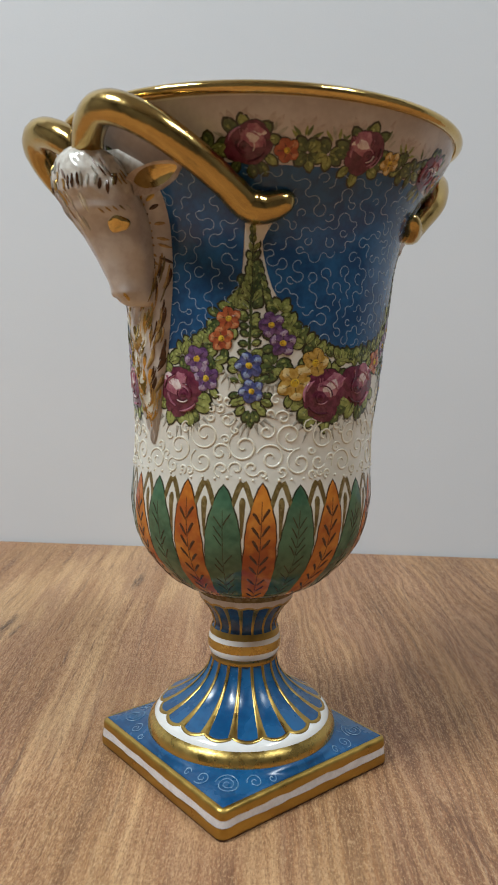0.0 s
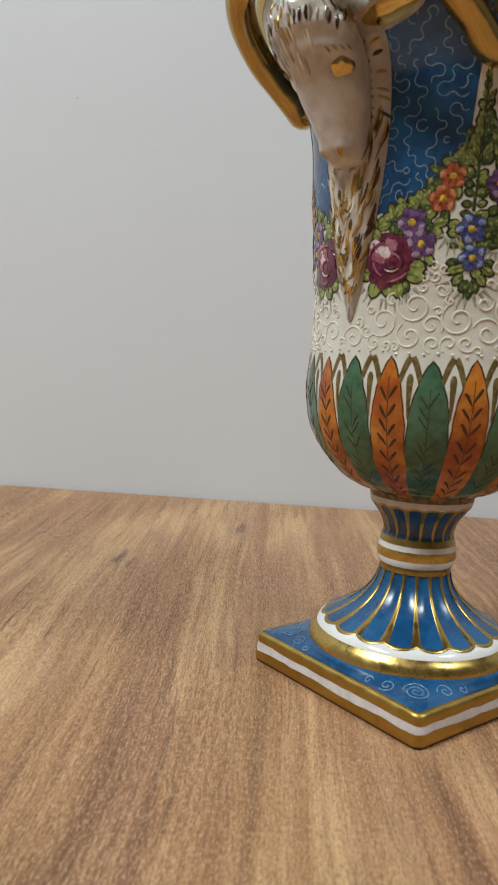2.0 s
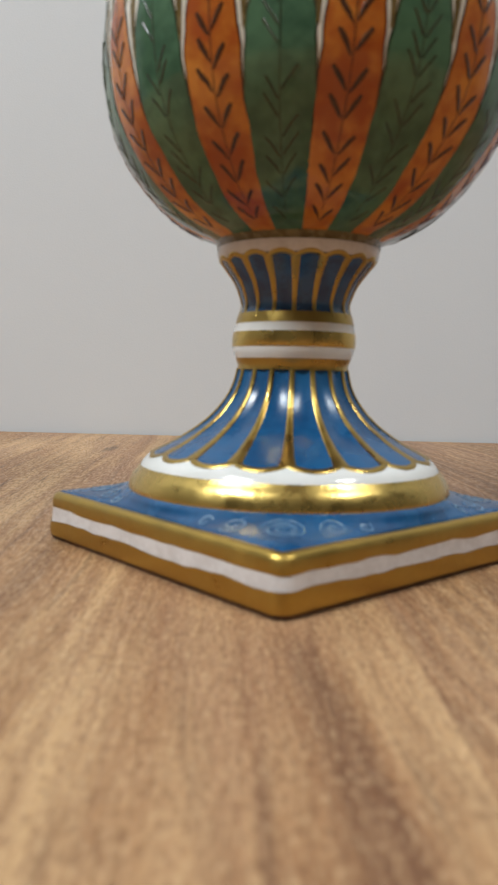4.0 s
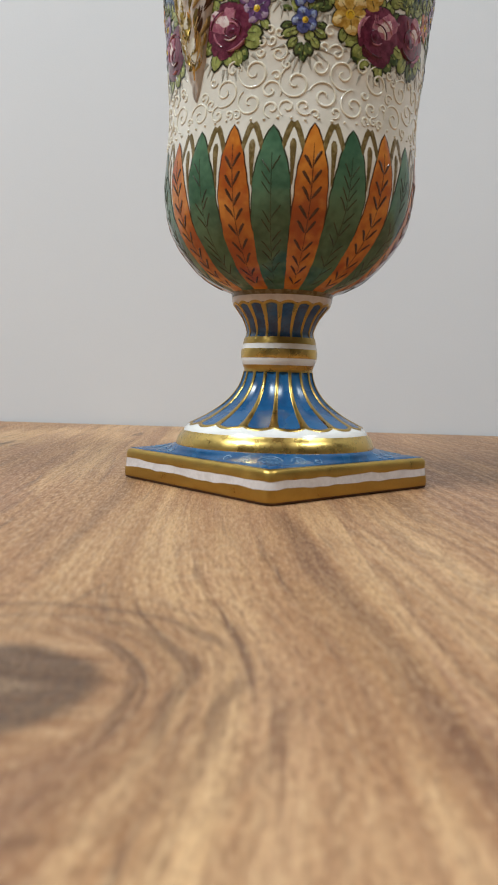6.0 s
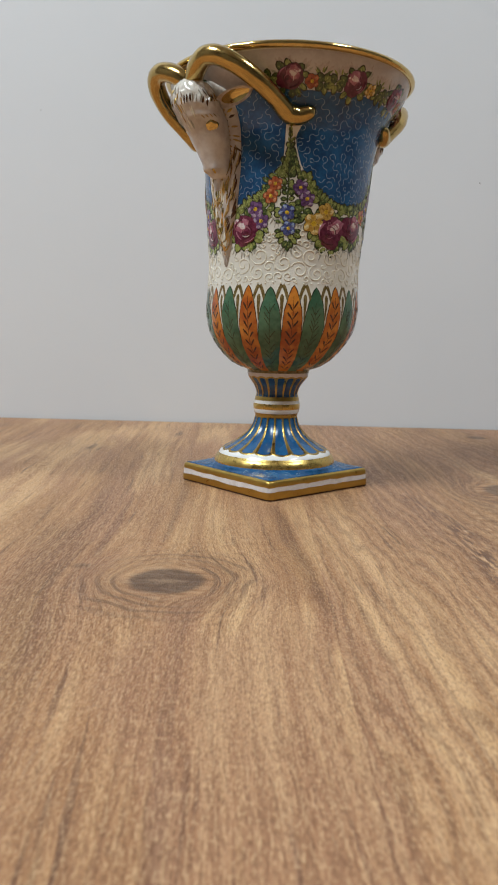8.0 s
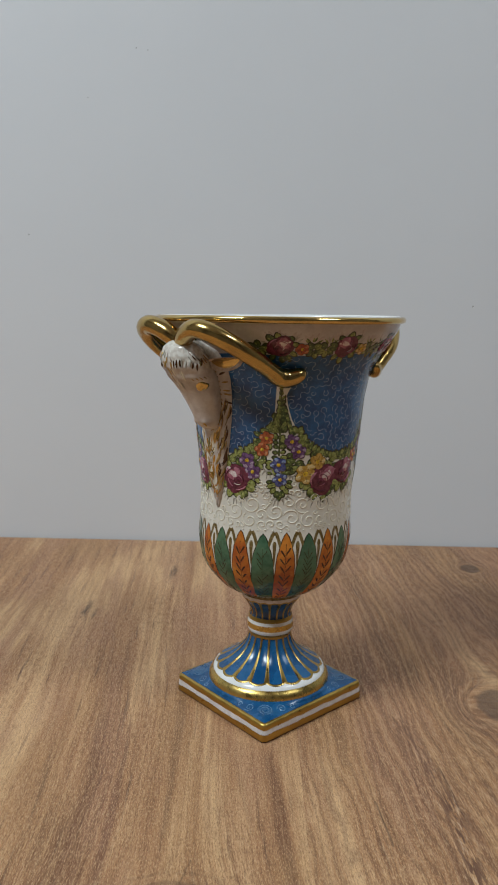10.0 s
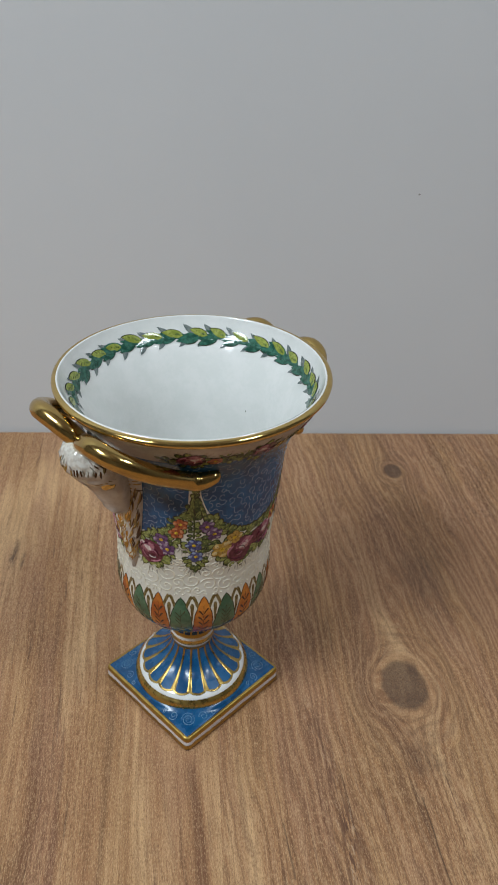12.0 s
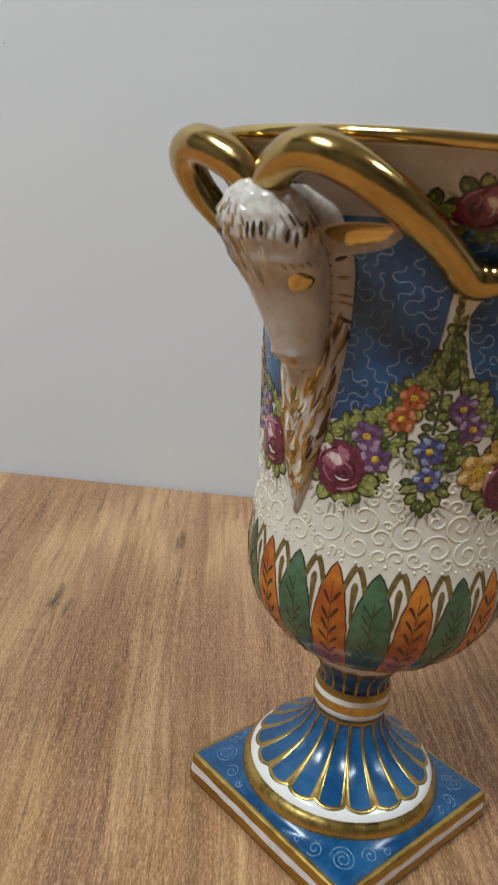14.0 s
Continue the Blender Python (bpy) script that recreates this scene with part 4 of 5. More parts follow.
def swag(centre):
    full, seed = TAU, int(centre) + 500
    for side in (-1, 1):
        def deg(q):
            return centre + side * q
        flowers = [(35.0, 160.2, 7.8, PURPLE), (30.2, 154.8, 8.2, PURPLE), (51.2, 161.9, 7.4, RED), (54.0, 155.9, 7.8, RED), (64.3, 149.6, 8.6, PURPLE), (60.4, 143.6, 8.4, PURPLE), (43.0, 147.8, 8.4, VIOLET), (41.7, 139.9, 7.6, VIOLET)]
        if side < 0:
            flowers += [(16.2, 148.9, 9.4, YELLOW), (24.4, 142.7, 11.4, YELLOW)]
        else:
            flowers += [(21.2, 149.4, 8.6, RED)]
        words = {PURPLE: "purple painted blossom", RED: "vermilion painted blossom", VIOLET: "violet blue painted blossom", YELLOW: "yellow painted blossom"}
        for i, (q, mm, size, mat) in enumerate(flowers):
            seed += 7
            blossom(lambda a, b, off, f=on_body(deg(q), mm): f(a, b, off + 0.00025), size / 1000, mat, seed, body, words[mat])
            leaves_round(deg(q), mm, size * 0.00036, 4, seed, length=0.0036)
        for q, mm, size in ((72.4, 139.2, 15.6), ((10.7, 139.0, 16.4) if side < 0 else (9.0, 142.0, 15.4))):
            seed += 7
            rose(lambda a, b, off, f=on_body(deg(q), mm): f(a, b, off + 0.0002), size / 1000, seed, "rose", body)
            leaves_round(deg(q), mm, size * 0.00038, 9, seed, math.pi * 1.05, TAU * 0.97, 0.0054, 0.5)
            leaves_round(deg(q), mm, size * 0.00042, 5, seed + 1, 0.2, math.pi * 0.9)
            washes(deg(q), mm, size * 0.00072, 13, seed, math.pi * 1.08, TAU * 0.96)
        for q, mm in ((0, 149.4), (4, 149.8), (8, 150.4), (12, 151.4), (17, 152.6), (21, 154.2), (25, 156.6), (28, 159.5), (32, 164.0), (49.5, 165.0), (55, 158.5), (58, 155.5), (62, 154), (67, 152.5), (71, 150.5), (78, 148), (82, 143)):
            seed += 3
            leaves_round(deg(q), mm, 0.0006, 4, seed, 0.1, math.pi - 0.1, 0.0036, 0.35)
        for q, mm, turn in ((34.2, 166.4, 2.3), (36.0, 169.4, 2.2), (37.8, 172.8, 2.0), (39.4, 176.8, 1.9), (47.0, 171.6, 1.0), (48.2, 168.0, 0.9), (51.0, 164.0, 0.8)):
            for e in (0, 1):
                seed += 1
                small_leaf(on_body(deg(q), mm - 2.2 + 2.4 * e), 0.0030, 0.0021, (turn if side < 0 else math.pi - turn) + 0.5 * e, body, e == 1, 0.00014)
        for q, mm, reach, count, length in ((33.2, 147.8, 0.0006, 6, 0.0042), (57.4, 148.6, 0.0006, 5, 0.0036)):
            seed += 3
            leaves_round(deg(q), mm, reach, count, seed, 0, full, length, 0.75)
        washes(deg(50), 147, 0.0022, 6, seed, math.pi * 1.1, TAU * 0.95)
        washes(deg(34), 144, 0.0022, 6, seed + 1, math.pi * 1.1, TAU * 0.95)
        p = Paint(on_body(deg(42.9), 170))
        p.stroke([(0.0002 * math.sin(u * 500), u) for u in np.linspace(-0.003, 0.0180, 12)], lambda t: 0.0044 - 0.0026 * t, LEAF, 0.00009)
        p.stroke([(0.0002 * math.sin(u * 500), u) for u in np.linspace(-0.0175, 0.0185, 14)], lambda t: 0.0010, LEAF_DARK, 0.0002)
        p.stroke([(0.0002 * math.sin(u * 500), u) for u in np.linspace(-0.0175, 0.0185, 14)], lambda t: 0.0004, INK, 0.00026)
        p.done("garland_stalk", body)
        rnd = random.Random(seed)
        gusset = Paint(on_body(deg(42.9), 187))
        gusset.stroke([(-side * 0.0016 * u ** 1.5, -0.0050 + 0.0100 * u) for u in np.linspace(0, 1, 9)], lambda t: 0.0046 + 0.0050 * t ** 1.5, WHITE, 0.0002)
        gusset.done("white_gusset", body, "bare white glaze above the garland's stalk")
        for i in range(10):
            mm, spread = 186.5 - i * 2.4, 0.0006 + 0.00017 * i
            for e in (-1, 1):
                shaded = rnd.random() < (0.2 if e == side else 0.7)
                small_leaf(at(on_body(deg(42.9), mm), e * spread * 0.35, 0), (0.0022 + 0.00014 * i) * rnd.uniform(0.8, 1.25), (0.0013 + 0.0001 * i) * rnd.uniform(0.8, 1.2), math.pi / 2 - e * (0.15 + 0.045 * i) + rnd.uniform(-0.3, 0.3), body, shaded, 0.00026)
                if i > 6:
                    small_leaf(at(on_body(deg(42.9), mm), e * spread * 0.6, 0.0006), 0.0027 * rnd.uniform(0.7, 1.15), 0.0017 * rnd.uniform(0.8, 1.2), math.pi / 2 - e * (0.5 + 0.05 * i) + rnd.uniform(-0.4, 0.4), body, shaded, 0.0002)
        for i in range(5):
            for e in (-1, 1):
                small_leaf(at(on_body(deg(42.9), 162 - 2.6 * i), e * 0.0005, 0), 0.0024 * rnd.uniform(0.8, 1.2), 0.0016, math.pi / 2 - e * rnd.uniform(0.9, 1.5), body, rnd.random() < 0.4)
        for mm, a, turn in ((135.2, -0.002, -2.3), (135.2, 0.002, -0.85), (133.8, -0.0006, -2.0), (133.8, 0.0006, -1.15), (132.8, 0, -1.57), (137.2, -0.003, -2.7), (137.2, 0.003, -0.45)):
            small_leaf(at(on_body(deg(41.8), mm), a, 0), 0.0036, 0.0022, turn, body, mm < 134)
        for mm, a, turn in ((143, -0.0036, 2.9), (143, 0.0036, 0.25), (146, -0.0040, 2.7), (146, 0.0040, 0.4), (139, -0.0034, -2.9), (139, 0.0034, -0.2), (131.5, 0, -1.6)):
            small_leaf(at(on_body(deg(42), mm), a, 0), 0.0030, 0.0016, turn, body, True)
        washes(deg(41.8), 134.4, 0.0052, 9, seed, math.pi * 1.05, TAU * 0.97)


swag(PANEL)
swag(PANEL + 180)


def rim_garland():
    for k in range(11):
        deg, seed = -91.4 + 360 / 11 * k, 900 + 20 * k
        if min(abs((deg - f + 180) % 360 - 180) for f in (-138.6, 43.8)) < 20:
            leaves_round(deg + 22, 207.6, 0.0005, 6, seed + 1, 0, TAU, 0.0040, 0.8)
            continue
        leaves_round(deg + 16, 207.2, 0.0005, 7, seed, 0, TAU, 0.0044, 0.6)
        leaves_round(deg + 22, 207.2, 0.0005, 6, seed + 1, 0, TAU, 0.0040, 0.6)
        leaves_round(deg, 207.8, 0.0046, 10, seed + 2, 0, TAU, 0.0042, 0.6)
        for off, reach, n in ((15, 0.0045, 5), (-3, 0.0070, 4), (5, 0.0068, 4), (24, 0.0042, 4)):
            shade, rnd = Paint(on_body(deg + off, 208.8)), random.Random(seed + off)
            for i in range(n):
                t = 0.75 + 1.7 * (i + rnd.uniform(0.2, 0.8)) / n
                shade.leaf(reach * 0.55 * math.cos(t), reach * 0.75 * math.sin(t), rnd.uniform(0.0034, 0.0052), 0.0019, t + rnd.uniform(-0.3, 0.3), PINK_WASH, 0.00006, blunt=0.8)
            for i in range(n + 1):
                t = 0.35 + 2.4 * (i + rnd.uniform(0.2, 0.8)) / (n + 1)
                shade.leaf(reach * 0.5 * math.cos(t), reach * 0.55 * math.sin(t), rnd.uniform(0.0026, 0.0040), 0.0010, t + rnd.uniform(-0.35, 0.35), rnd.choice((LEAF_DARK, LEAF, WASH)), 0.00009, blunt=0.8)
            shade.done("leaf_shadow", body)
        rose(lambda a, b, off, f=on_body(deg, 208.7): f(a, b, off + 0.0002), 0.0125, seed + 3, "rose", body)
        blossom(lambda a, b, off, f=on_body(deg + 10.3, 207.5): f(a, b, off + 0.0003), 0.0072, RED if k % 2 == 0 else YELLOW, seed + 4, body, "vermilion painted blossom" if k % 2 == 0 else "yellow painted blossom")


rim_garland()


def wreath():
    """A laurel wreath round the inside: lime leaves above, teal leaves below, grey shadow leaves between them."""
    rnd, count = random.Random(3), 30
    kinds = ((-0.0030, 0.0006, 0.0150, 0.0052, -0.12, LAUREL_DARK, 0.00034), (0.0020, 0.0004, 0.0140, 0.0050, 0.16, LAUREL_DARK, 0.00036), (0.0062, -0.0006, 0.0078, 0.0030, -0.72, LAUREL_GREY, 0.0003), (0.0090, 0.0016, 0.0076, 0.0030, 0.74, LAUREL_GREY, 0.0003),
             (0.0035, 0.0010, 0.0112, 0.0041, 0.29, LAUREL_TEAL, 0.00042), (-0.0010, 0.0000, 0.0108, 0.0041, -0.34, LAUREL_LIGHT, 0.0005))
    for k in range(count):
        surf = on(INNER, TAU * (k + rnd.uniform(-0.10, 0.10)) / count, INNER.at_z(0.2134))
        for a, b, length, width, turn, mat, off in kinds:
            p, plain = Paint(at(surf, a, b)), mat in (LAUREL_GREY, LAUREL_DARK)
            turn, length, width = turn + rnd.uniform(-0.13, 0.13), length * rnd.uniform(0.88, 1.1), width * rnd.uniform(0.86, 1.08)
            off += 0.00008 * (k % 2)
            p.leaf(0, 0, length, width, turn, mat, off, None if plain else INK, None if plain else INK, 0.92 if plain else 0.74, 0.0009)
            if not plain:
                side, c, q = rnd.choice((-1, 1)), math.cos(turn), math.sin(turn)
                p.blob(length * 0.26 * c, length * 0.26 * q, length * 0.21, width * 0.24, LAUREL if mat is LAUREL_LIGHT else LAUREL_DARK, off * 1.25 + 0.00005, turn, 0.3, n=12, seed=k)
                for u in (0.42, 0.62):
                    p.stroke([(length * (u + 0.10 * v) * c - side * width * 0.3 * v * q, length * (u + 0.10 * v) * q + side * width * 0.3 * v * c) for v in (0, 0.5, 1)], lambda t: 0.00026 * (1.1 - t), INK, off * 1.25 + 0.00009)
            p.done("laurel_leaf", interior)
    p = Paint(on(INNER, math.atan2(0.036, 0.0305), INNER.at_z(0.179)))
    p.blob(0, 0, 0.0004, 0.0005, INK, 0.00005)
    p.done("speck", interior)


wreath()

# ---- the ram heads that serve as handles ----


def tube(path, radius, n=14, steps=8):
    """A round bar along a smooth line through 3D places."""
    p = np.array([2 * np.array(path[0]) - path[1], *path, 2 * np.array(path[-1]) - path[-2]], float)
    line = []
    for i in range(1, len(p) - 2):
        for t in np.arange(steps) / steps:
            a, b, c, d = p[i - 1:i + 3]
            line.append(0.5 * (2 * b + (c - a) * t + (2 * a - 5 * b + 4 * c - d) * t * t + (3 * b - a - 3 * c + d) * t ** 3))
    line = np.array([*line, p[-2]])
    verts, faces, m = [], [], len(line)
    up = Vector((0, 0, 1))
    for i, q in enumerate(line):
        d = Vector(line[min(m - 1, i + 1)] - line[max(0, i - 1)]).normalized()
        side = d.cross(up).normalized()
        top, r = side.cross(d), radius(i / (m - 1))
        for k in range(n):
            a = TAU * k / n
            verts.append(Vector(q) + side * (r * math.cos(a)) + top * (r * math.sin(a)))
    for i in range(m - 1):
        for k in range(n):
            faces.append((i * n + k, i * n + (k + 1) % n, (i + 1) * n + (k + 1) % n, (i + 1) * n + k))
    faces += [tuple(range(n))[::-1], tuple(range((m - 1) * n, m * n))]
    return verts, faces


def ram(deg, seed, thick, close):
    phi = radians(deg)
    g, t = Vector((math.cos(phi), math.sin(phi), 0)), Vector((-math.sin(phi), math.cos(phi), 0))

    def place(rho, tau, z):
        q = math.hypot(rho, tau)
        r, low = settled(q, z)
        return Vector((lean(z), 0, low)) + (g * rho + t * tau) * (r / q)

    rnd = random.Random(seed)
    rows = np.array([(0.2130, 0.0690, 0.0640, 0.0028), (0.2120, 0.0718, 0.0610, 0.0066), (0.2095, 0.0742, 0.0560, 0.0098), (0.2050, 0.0757, 0.0500, 0.0120), (0.1995, 0.0750, 0.0470, 0.0129), (0.1935, 0.0710, 0.0455, 0.0124),
                     (0.1865, 0.0656, 0.0445, 0.0106), (0.1805, 0.0620, 0.0440, 0.0090), (0.1750, 0.0592, 0.0440, 0.0074), (0.1712, 0.0575, 0.0440, 0.0067), (0.1688, 0.0557, 0.0440, 0.0058), (0.1672, 0.0530, 0.0440, 0.0038)])[::-1]

    def section(z):
        front, back, wide = (float(np.interp(z, rows[:, 0], rows[:, i])) for i in (1, 2, 3))
        return front, max(back, OUTER.radius(OUTER.at_z(z)) - 0.0025), wide

    def relief(u, z):
        """Forelock, crease under it, brows, eye sockets, cheeks, nostrils and mouth."""
        side, front = abs((u + math.pi) % TAU - math.pi), max(0.0, math.cos(u))

        def spot(z0, dz, s0, ds):
            return math.exp(-((z - z0) / dz) ** 2 - ((side - s0) / ds) ** 2)
        tuft = 0.00024 * min(1.0, max(0.0, (z - 0.1965) / 0.004)) * math.sin(13 * u + 2.2 * math.sin(z * 700)) * min(1.0, max(0.0, (0.2125 - z) / 0.003))
        crease = -0.0002 * math.exp(-((z - 0.1962) / 0.0013) ** 2) * front ** 0.5
        brow, socket = 0.0005 * spot(0.1940, 0.0016, 0.85, 0.35), -0.0010 * spot(0.1903, 0.0030, 0.95, 0.35)
        cheek, wing = 0.0009 * spot(0.1835, 0.005, 1.45, 0.35), 0.0007 * spot(0.1708, 0.0016, 0.6, 0.25)
        mouth = -0.0008 * math.exp(-((z - 0.1688 - 0.001 * side) / 0.0006) ** 2) * front
        return tuft + crease + brow + socket + cheek + wing + mouth

    def skull(a, b, off):
        """a: metres round the head from its middle line, b: height."""
        u, (front, back, wide) = a / 0.0095, section(b)
        off += relief(u, b)
        aside, drop = (float(np.interp(b, (0.169, 0.190, 0.205), line)) for line in ((0.0034, 0.0014, 0.0004), (0.0018, 0.0012, 0.0018)))
        return place((front + back) / 2 + 0.0006 + ((front - back) / 2 + off) * math.cos(u), aside + (wide + off) * math.sin(u), b - drop)

    n, levels, verts, faces = 72, 80, [], []
    for i in range(levels + 1):
        z = 0.1672 + (0.2130 - 0.1672) * i / levels
        for j in range(n):
            u = TAU * j / n
            verts.append(skull(u * 0.0095, z, 0.0))
    for i in range(levels):
        for j in range(n):
            faces.append((i * n + j, i * n + (j + 1) % n, (i + 1) * n + (j + 1) % n, (i + 1) * n + j))
    faces += [tuple(range(n))[::-1], tuple(range(levels * n, (levels + 1) * n))]
    head = mesh_object("ram_head", verts, faces, [RAM], vase, label="cream glazed ram head with gold and brown hair")

    def mane_half(z):
        return float(np.interp(z, [0.121, 0.124, 0.132, 0.140, 0.148, 0.158, 0.170, 0.185, 0.198, 0.206, 0.2105], [0.0003, 0.0015, 0.0040, 0.0058, 0.0079, 0.0098, 0.0115, 0.0126, 0.0138, 0.0130, 0.0060]))

    def mane(a, b, off):
        """a from -1 to 1 across the mane, b: height."""
        r = OUTER.radius(OUTER.at_z(b))
        h = float(np.interp(b, [0.121, 0.130, 0.140, 0.152, 0.170, 0.198, 0.2105], [0.0008, 0.0028, 0.0042, 0.0051, 0.0056, 0.0060, 0.0020]))
        lock = (0.0006 * math.sin(a * 8 + b * 420) + 0.0004 * math.sin(a * 17 - b * 600)) * min(1.0, max(0.3, (0.175 - b) / 0.02)) * (1 - a * a)
        rise = h * math.sqrt(max(0.0, 1 - a * a)) + lock + off - 0.0004
        f = phi + radians(1.6) + a * mane_half(b) / r
        x, (r, low) = lean(b), settled(r + rise, b)
        return (x + r * math.cos(f), r * math.sin(f), low)

    verts, faces, rows_n, cols = [], [], 70, 18
    for i in range(rows_n + 1):
        b = 0.121 + (0.2105 - 0.121) * i / rows_n
        verts += [mane(-1 + 2 * j / cols, b, 0) for j in range(cols + 1)]
    for i in range(rows_n):
        for j in range(cols):
            q = i * (cols + 1) + j
            faces.append((q, q + 1, q + cols + 2, q + cols + 1))
    mesh_object("mane", verts, faces, [RAM], head, label="cream mane and beard with gold strokes")
    scaled = lambda a, b, off: mane(max(-1, min(1, a / max(0.0008, mane_half(b)))), b, off)
    def dab(surf, line, wide, mat, off):
        """One brush stroke, swelling in the middle."""
        p = Paint(surf)
        p.stroke(line, lambda u: wide * math.sin(math.pi * (0.12 + 0.8 * u)), mat, off)
        p.done("brush_stroke", head)

    for i in range(190):
        edge = i % 2 == 0
        z = rnd.uniform(0.134, 0.182 if edge else 0.176)
        w, l = mane_half(z), rnd.uniform(0.0045, 0.0075)
        a = rnd.choice((-1, 1)) * (rnd.uniform(0.60, 0.98) if edge else rnd.uniform(0.0, 0.6)) * w
        if not edge and z > 0.163 and abs(a) < 0.35 * w:
            continue
        mat = rnd.choice((BROWN, BROWN, OLIVE, TAN, TAN) if edge and z > 0.142 else (TAN, WASH, DULL_GOLD) if edge else (TAN, DULL_GOLD, GOLD, GOLD, RELIEF))
        wide, bend = rnd.uniform(0.0004, 0.00075) if edge else rnd.uniform(0.0008, 0.0016), rnd.uniform(0.0004, 0.0014) * (1 if a > 0 else -1)
        dab(scaled, [(a * mane_half(max(0.1225, z - l * u)) / w - bend * u * u, max(0.1225, z - l * u)) for u in np.linspace(0, 1, 8)], wide, mat, 0.00018 if edge else 0.00012)
    for i in range(22):
        a = -0.0135 + 0.030 * (i + rnd.uniform(0.1, 0.9)) / 22
        z, gilded = 0.2036 - 0.05 * abs(a) + rnd.uniform(-0.0014, 0.0014), abs(a) < 0.0035
        dab(skull, [(a * (1 - 0.10 * u), z - rnd.uniform(0.0030, 0.0040) * u) for u in np.linspace(0, 1, 5)], rnd.uniform(0.0006, 0.0010), rnd.choice((TAN, DULL_GOLD, WASH) if gilded else (BROWN, BROWN, OLIVE, WASH)), 0.0004)
    for i in range(14):
        z, a = rnd.uniform(0.2045, 0.2085), rnd.uniform(-0.013, 0.013)
        dab(skull, [(a * (1 + 0.08 * u), z - 0.0028 * u) for u in np.linspace(0, 1, 5)], 0.0006, rnd.choice((WASH, WASH, PINK_WASH, DULL_GOLD)), 0.0004)
    for i in range(26):
        z, a = rnd.uniform(0.1915, 0.1995), rnd.uniform(-0.0062, 0.0062)
        dab(skull, [(a * (1 - 0.06 * u), z - 0.0040 * u) for u in np.linspace(0, 1, 5)], rnd.uniform(0.0005, 0.0010), rnd.choice((TAN, PINK_WASH, WASH, DULL_GOLD, RELIEF)), 0.00025)
    for side in (-1, 1):
        p = Paint(skull)
        p.blob(side * 0.0108, 0.1899, 0.0030, 0.0021, GOLD, 0.0001, side * 0.45, 0.16, dome=0.0009, rings=5, n=26, seed=3)
        p.done("eye", head, "gilded eye")
        for i in range(5):
            dab(skull, [(side * (0.0078 + 0.0017 * i + 0.0009 * u), 0.1938 + 0.0004 * i - 0.0012 * u) for u in np.linspace(0, 1, 4)], 0.0006, rnd.choice((TAN, WASH, OLIVE)), 0.0002)
        for i in range(9):
            for a0, reach in ((0.0068, 0.0022), (0.0098, 0.0026)):
                if rnd.random() < 0.1:
                    continue
                z0 = 0.1962 - 0.0020 * i + rnd.uniform(-0.0004, 0.0004)
                dab(scaled, [(side * (a0 + reach * u), z0 + (0.0018 - 0.00045 * i) * u) for u in np.linspace(0, 1, 5)], 0.0010, rnd.choice((TAN, TAN, DULL_GOLD, BROWN)), 0.0002)
        for i in range(7):
            a0, z0 = side * (0.0120 + 0.0016 * i), 0.2045 + rnd.uniform(-0.0016, 0.0016)
            dab(skull, [(a0 + side * 0.0010 * u, z0 - 0.0028 * u) for u in np.linspace(0, 1, 5)], 0.0007, rnd.choice((BROWN, TAN)), 0.0004)
        p = Paint(skull)
        p.blob(side * 0.0052, 0.1698, 0.0012, 0.0010, DULL_GOLD, 0.0002, side * 0.5)
        p.done("nostril", head, "gold painted nostril")
        dab(skull, [(side * (0.0186 - 0.0040 * u * u), 0.1745 - 0.0060 * u) for u in np.linspace(0, 1, 8)], 0.0008, DULL_GOLD, 0.0002)
        for i in range(14):
            a0, z0 = side * rnd.uniform(0.0185, 0.0265), rnd.uniform(0.1735, 0.186)
            dab(skull, [(a0 + side * 0.0006 * u, z0 - 0.0046 * u) for u in np.linspace(0, 1, 6)], 0.00055, rnd.choice((BROWN, BROWN, OLIVE, TAN)), 0.0002)
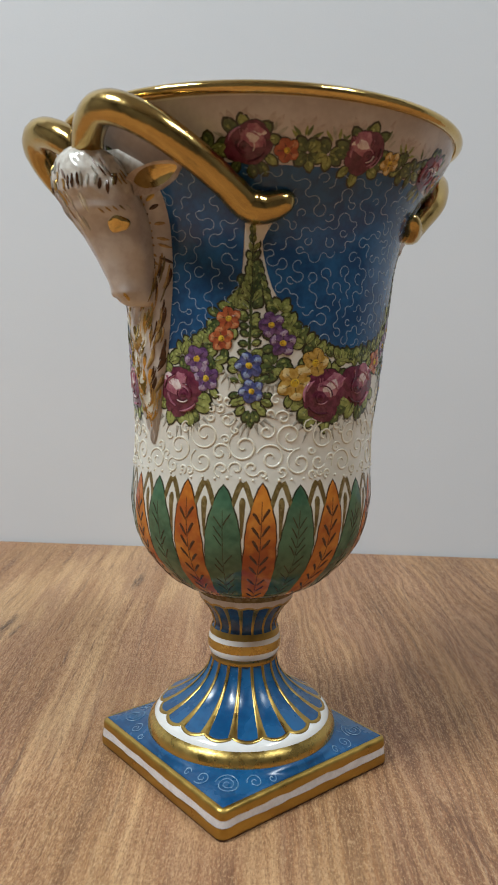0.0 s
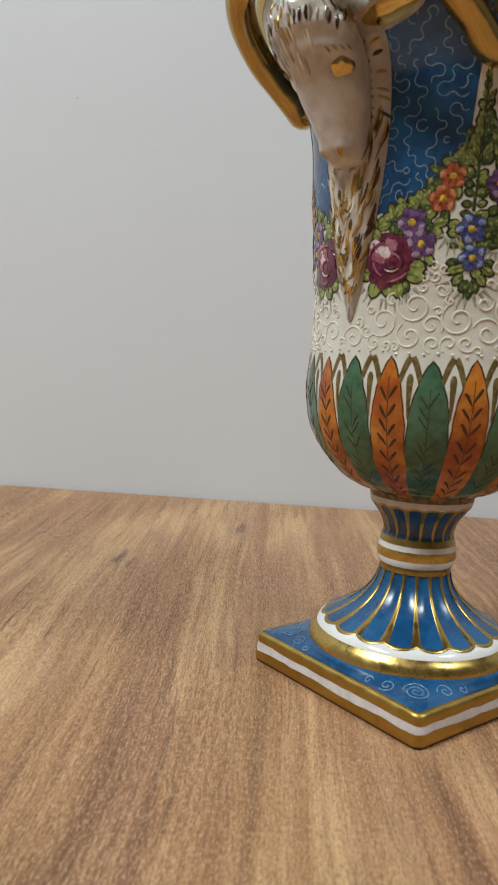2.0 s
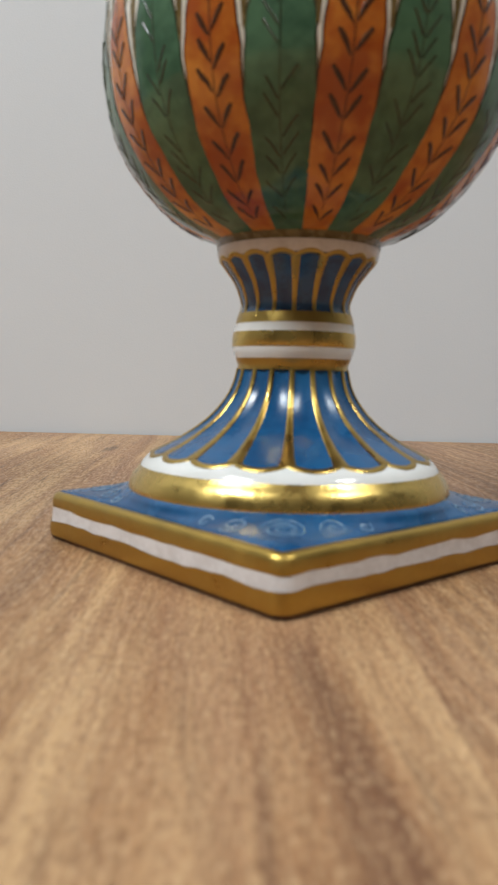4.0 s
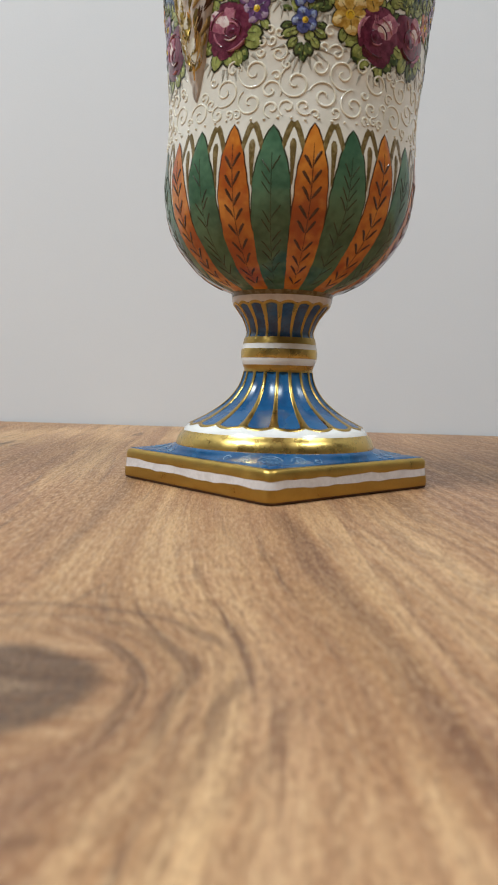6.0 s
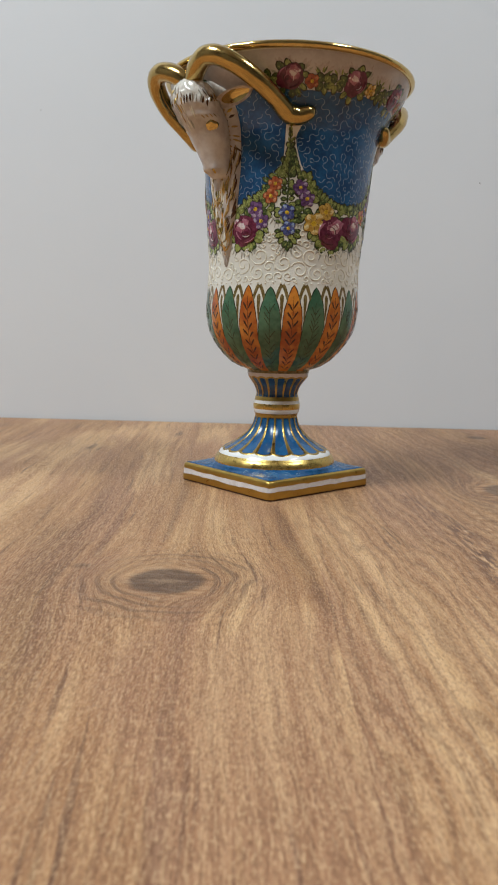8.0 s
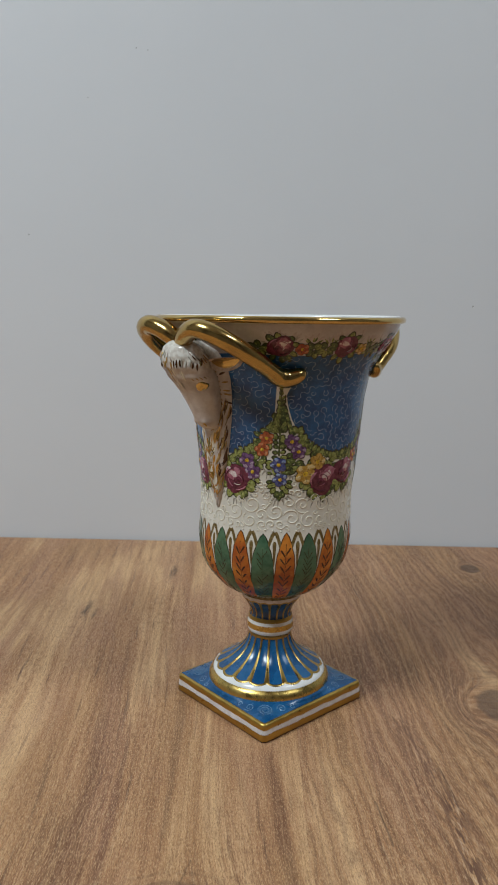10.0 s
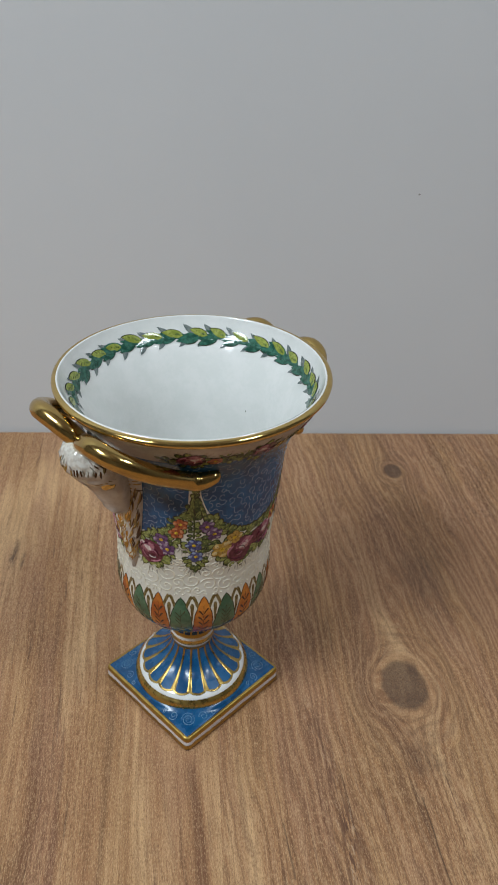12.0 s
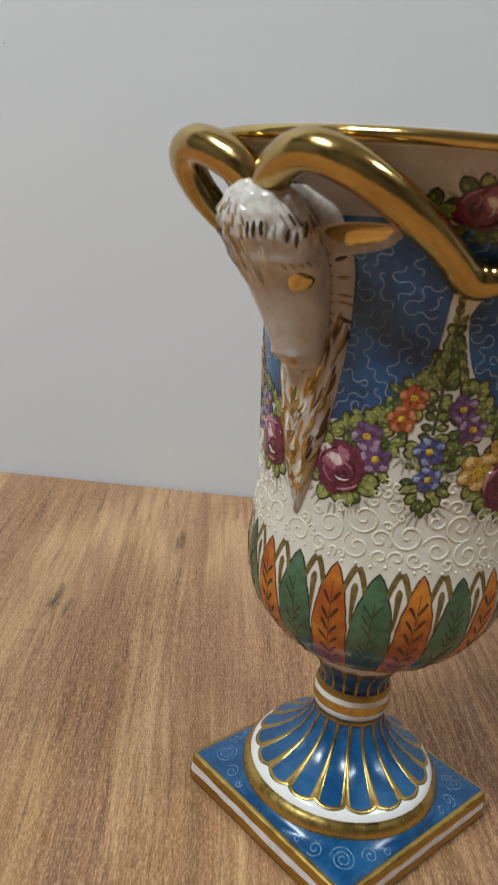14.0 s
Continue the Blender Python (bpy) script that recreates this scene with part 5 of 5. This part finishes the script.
    for side in (-1, 1):
        verts, faces, rows_n, cols = [], [], 12, 8
        base, tip = (place(0.0578, 0.0112, 0.2002), place(0.0548, 0.0335, 0.2028)) if side > 0 else (place(0.0540, -0.0110, 0.1996), place(0.0500, -0.0275, 0.2012))
        along = (tip - base).normalized()
        out = (g * 0.80 + t * side * 0.35 - Vector((0, 0, 0.50))).normalized()
        across = along.cross(out).normalized()
        for layer in (0, 1):
            for i in range(rows_n + 1):
                u = i / rows_n
                w = 0.0039 * math.sqrt(max(0.01, 1 - ((u - 0.47) / 0.545) ** 2))
                for j in range(cols + 1):
                    e = -1 + 2 * j / cols
                    cup = 0.0022 * e * e - (0.0 if layer == 0 else 0.0009 * math.sqrt(max(0, 1 - e * e)))
                    verts.append(base + (tip - base) * u + across * (w * e) + out * (cup + 0.0012 * math.sin(math.pi * u)))
        for layer in (0, 1):
            o = layer * (rows_n + 1) * (cols + 1)
            for i in range(rows_n):
                for j in range(cols):
                    q = o + i * (cols + 1) + j
                    faces.append((q, q + 1, q + cols + 2, q + cols + 1))
        mesh_object("ear", verts, faces, [MANE], head)
        p = Paint(lambda a, b, off: base + (tip - base) * a + across * (b * 0.0039 * math.sqrt(max(0.01, 1 - ((a - 0.47) / 0.545) ** 2))) + out * (0.0022 * b * b + 0.0012 * math.sin(math.pi * a) + off))
        p.blob(0.5, -0.04, 0.42, 0.74, GOLD, 0.00015, rings=4, n=20, rough=0.06)
        p.done("ear_gilding", head)
        path = []
        for k, (r, q, z) in enumerate(((0.0647, 0.0017, 0.2059), (0.0679, 0.0040, 0.2122), (0.0706, 0.0114, 0.2167), (0.0716, 0.0194, 0.2185), (0.0695, 0.0270, 0.2168), (0.0633, 0.0333, 0.2124), (0.0539, 0.0374, 0.2059), (0.0447, 0.0393, 0.1993), (0.0389, 0.0400, 0.1951), (0.0342, 0.0419, 0.1938), (0.0300, 0.0451, 0.1952), (0.0269, 0.0479, 0.1977))):
            tuck = 1 - close * max(0.0, 1 - abs(k - 5) / 5)
            tuck *= float(np.interp(k, [6, 8, 11], [1.0, 0.955, 0.955]))
            path.append(place(r * tuck, side * q * tuck, z - (0.0 if close else 1.0 if side > 0 else 0.3) * float(np.interp(k, (0, 2, 5, 9), (0.0014, 0.0019, 0.0017, 0.0007)))))
        girth = lambda u: thick * float(np.interp(u, [0, 0.15, 0.45, 0.64, 0.79, 0.88, 1], [0.0045, 0.0048, 0.0045, 0.0042, 0.0049, 0.0042, 0.0028]))
        verts, faces = tube(path, lambda u: girth(u) * (1 if u < 0.93 else math.sqrt(max(0.04, 1 - ((u - 0.93) / 0.07) ** 2))))
        mesh_object("horn", verts, faces, [HORN_GOLD], head, label="gilded curling horn")


ram(-138.6, 1, 1.0, 0.0)
ram(43.8, 2, 0.84, 0.055)
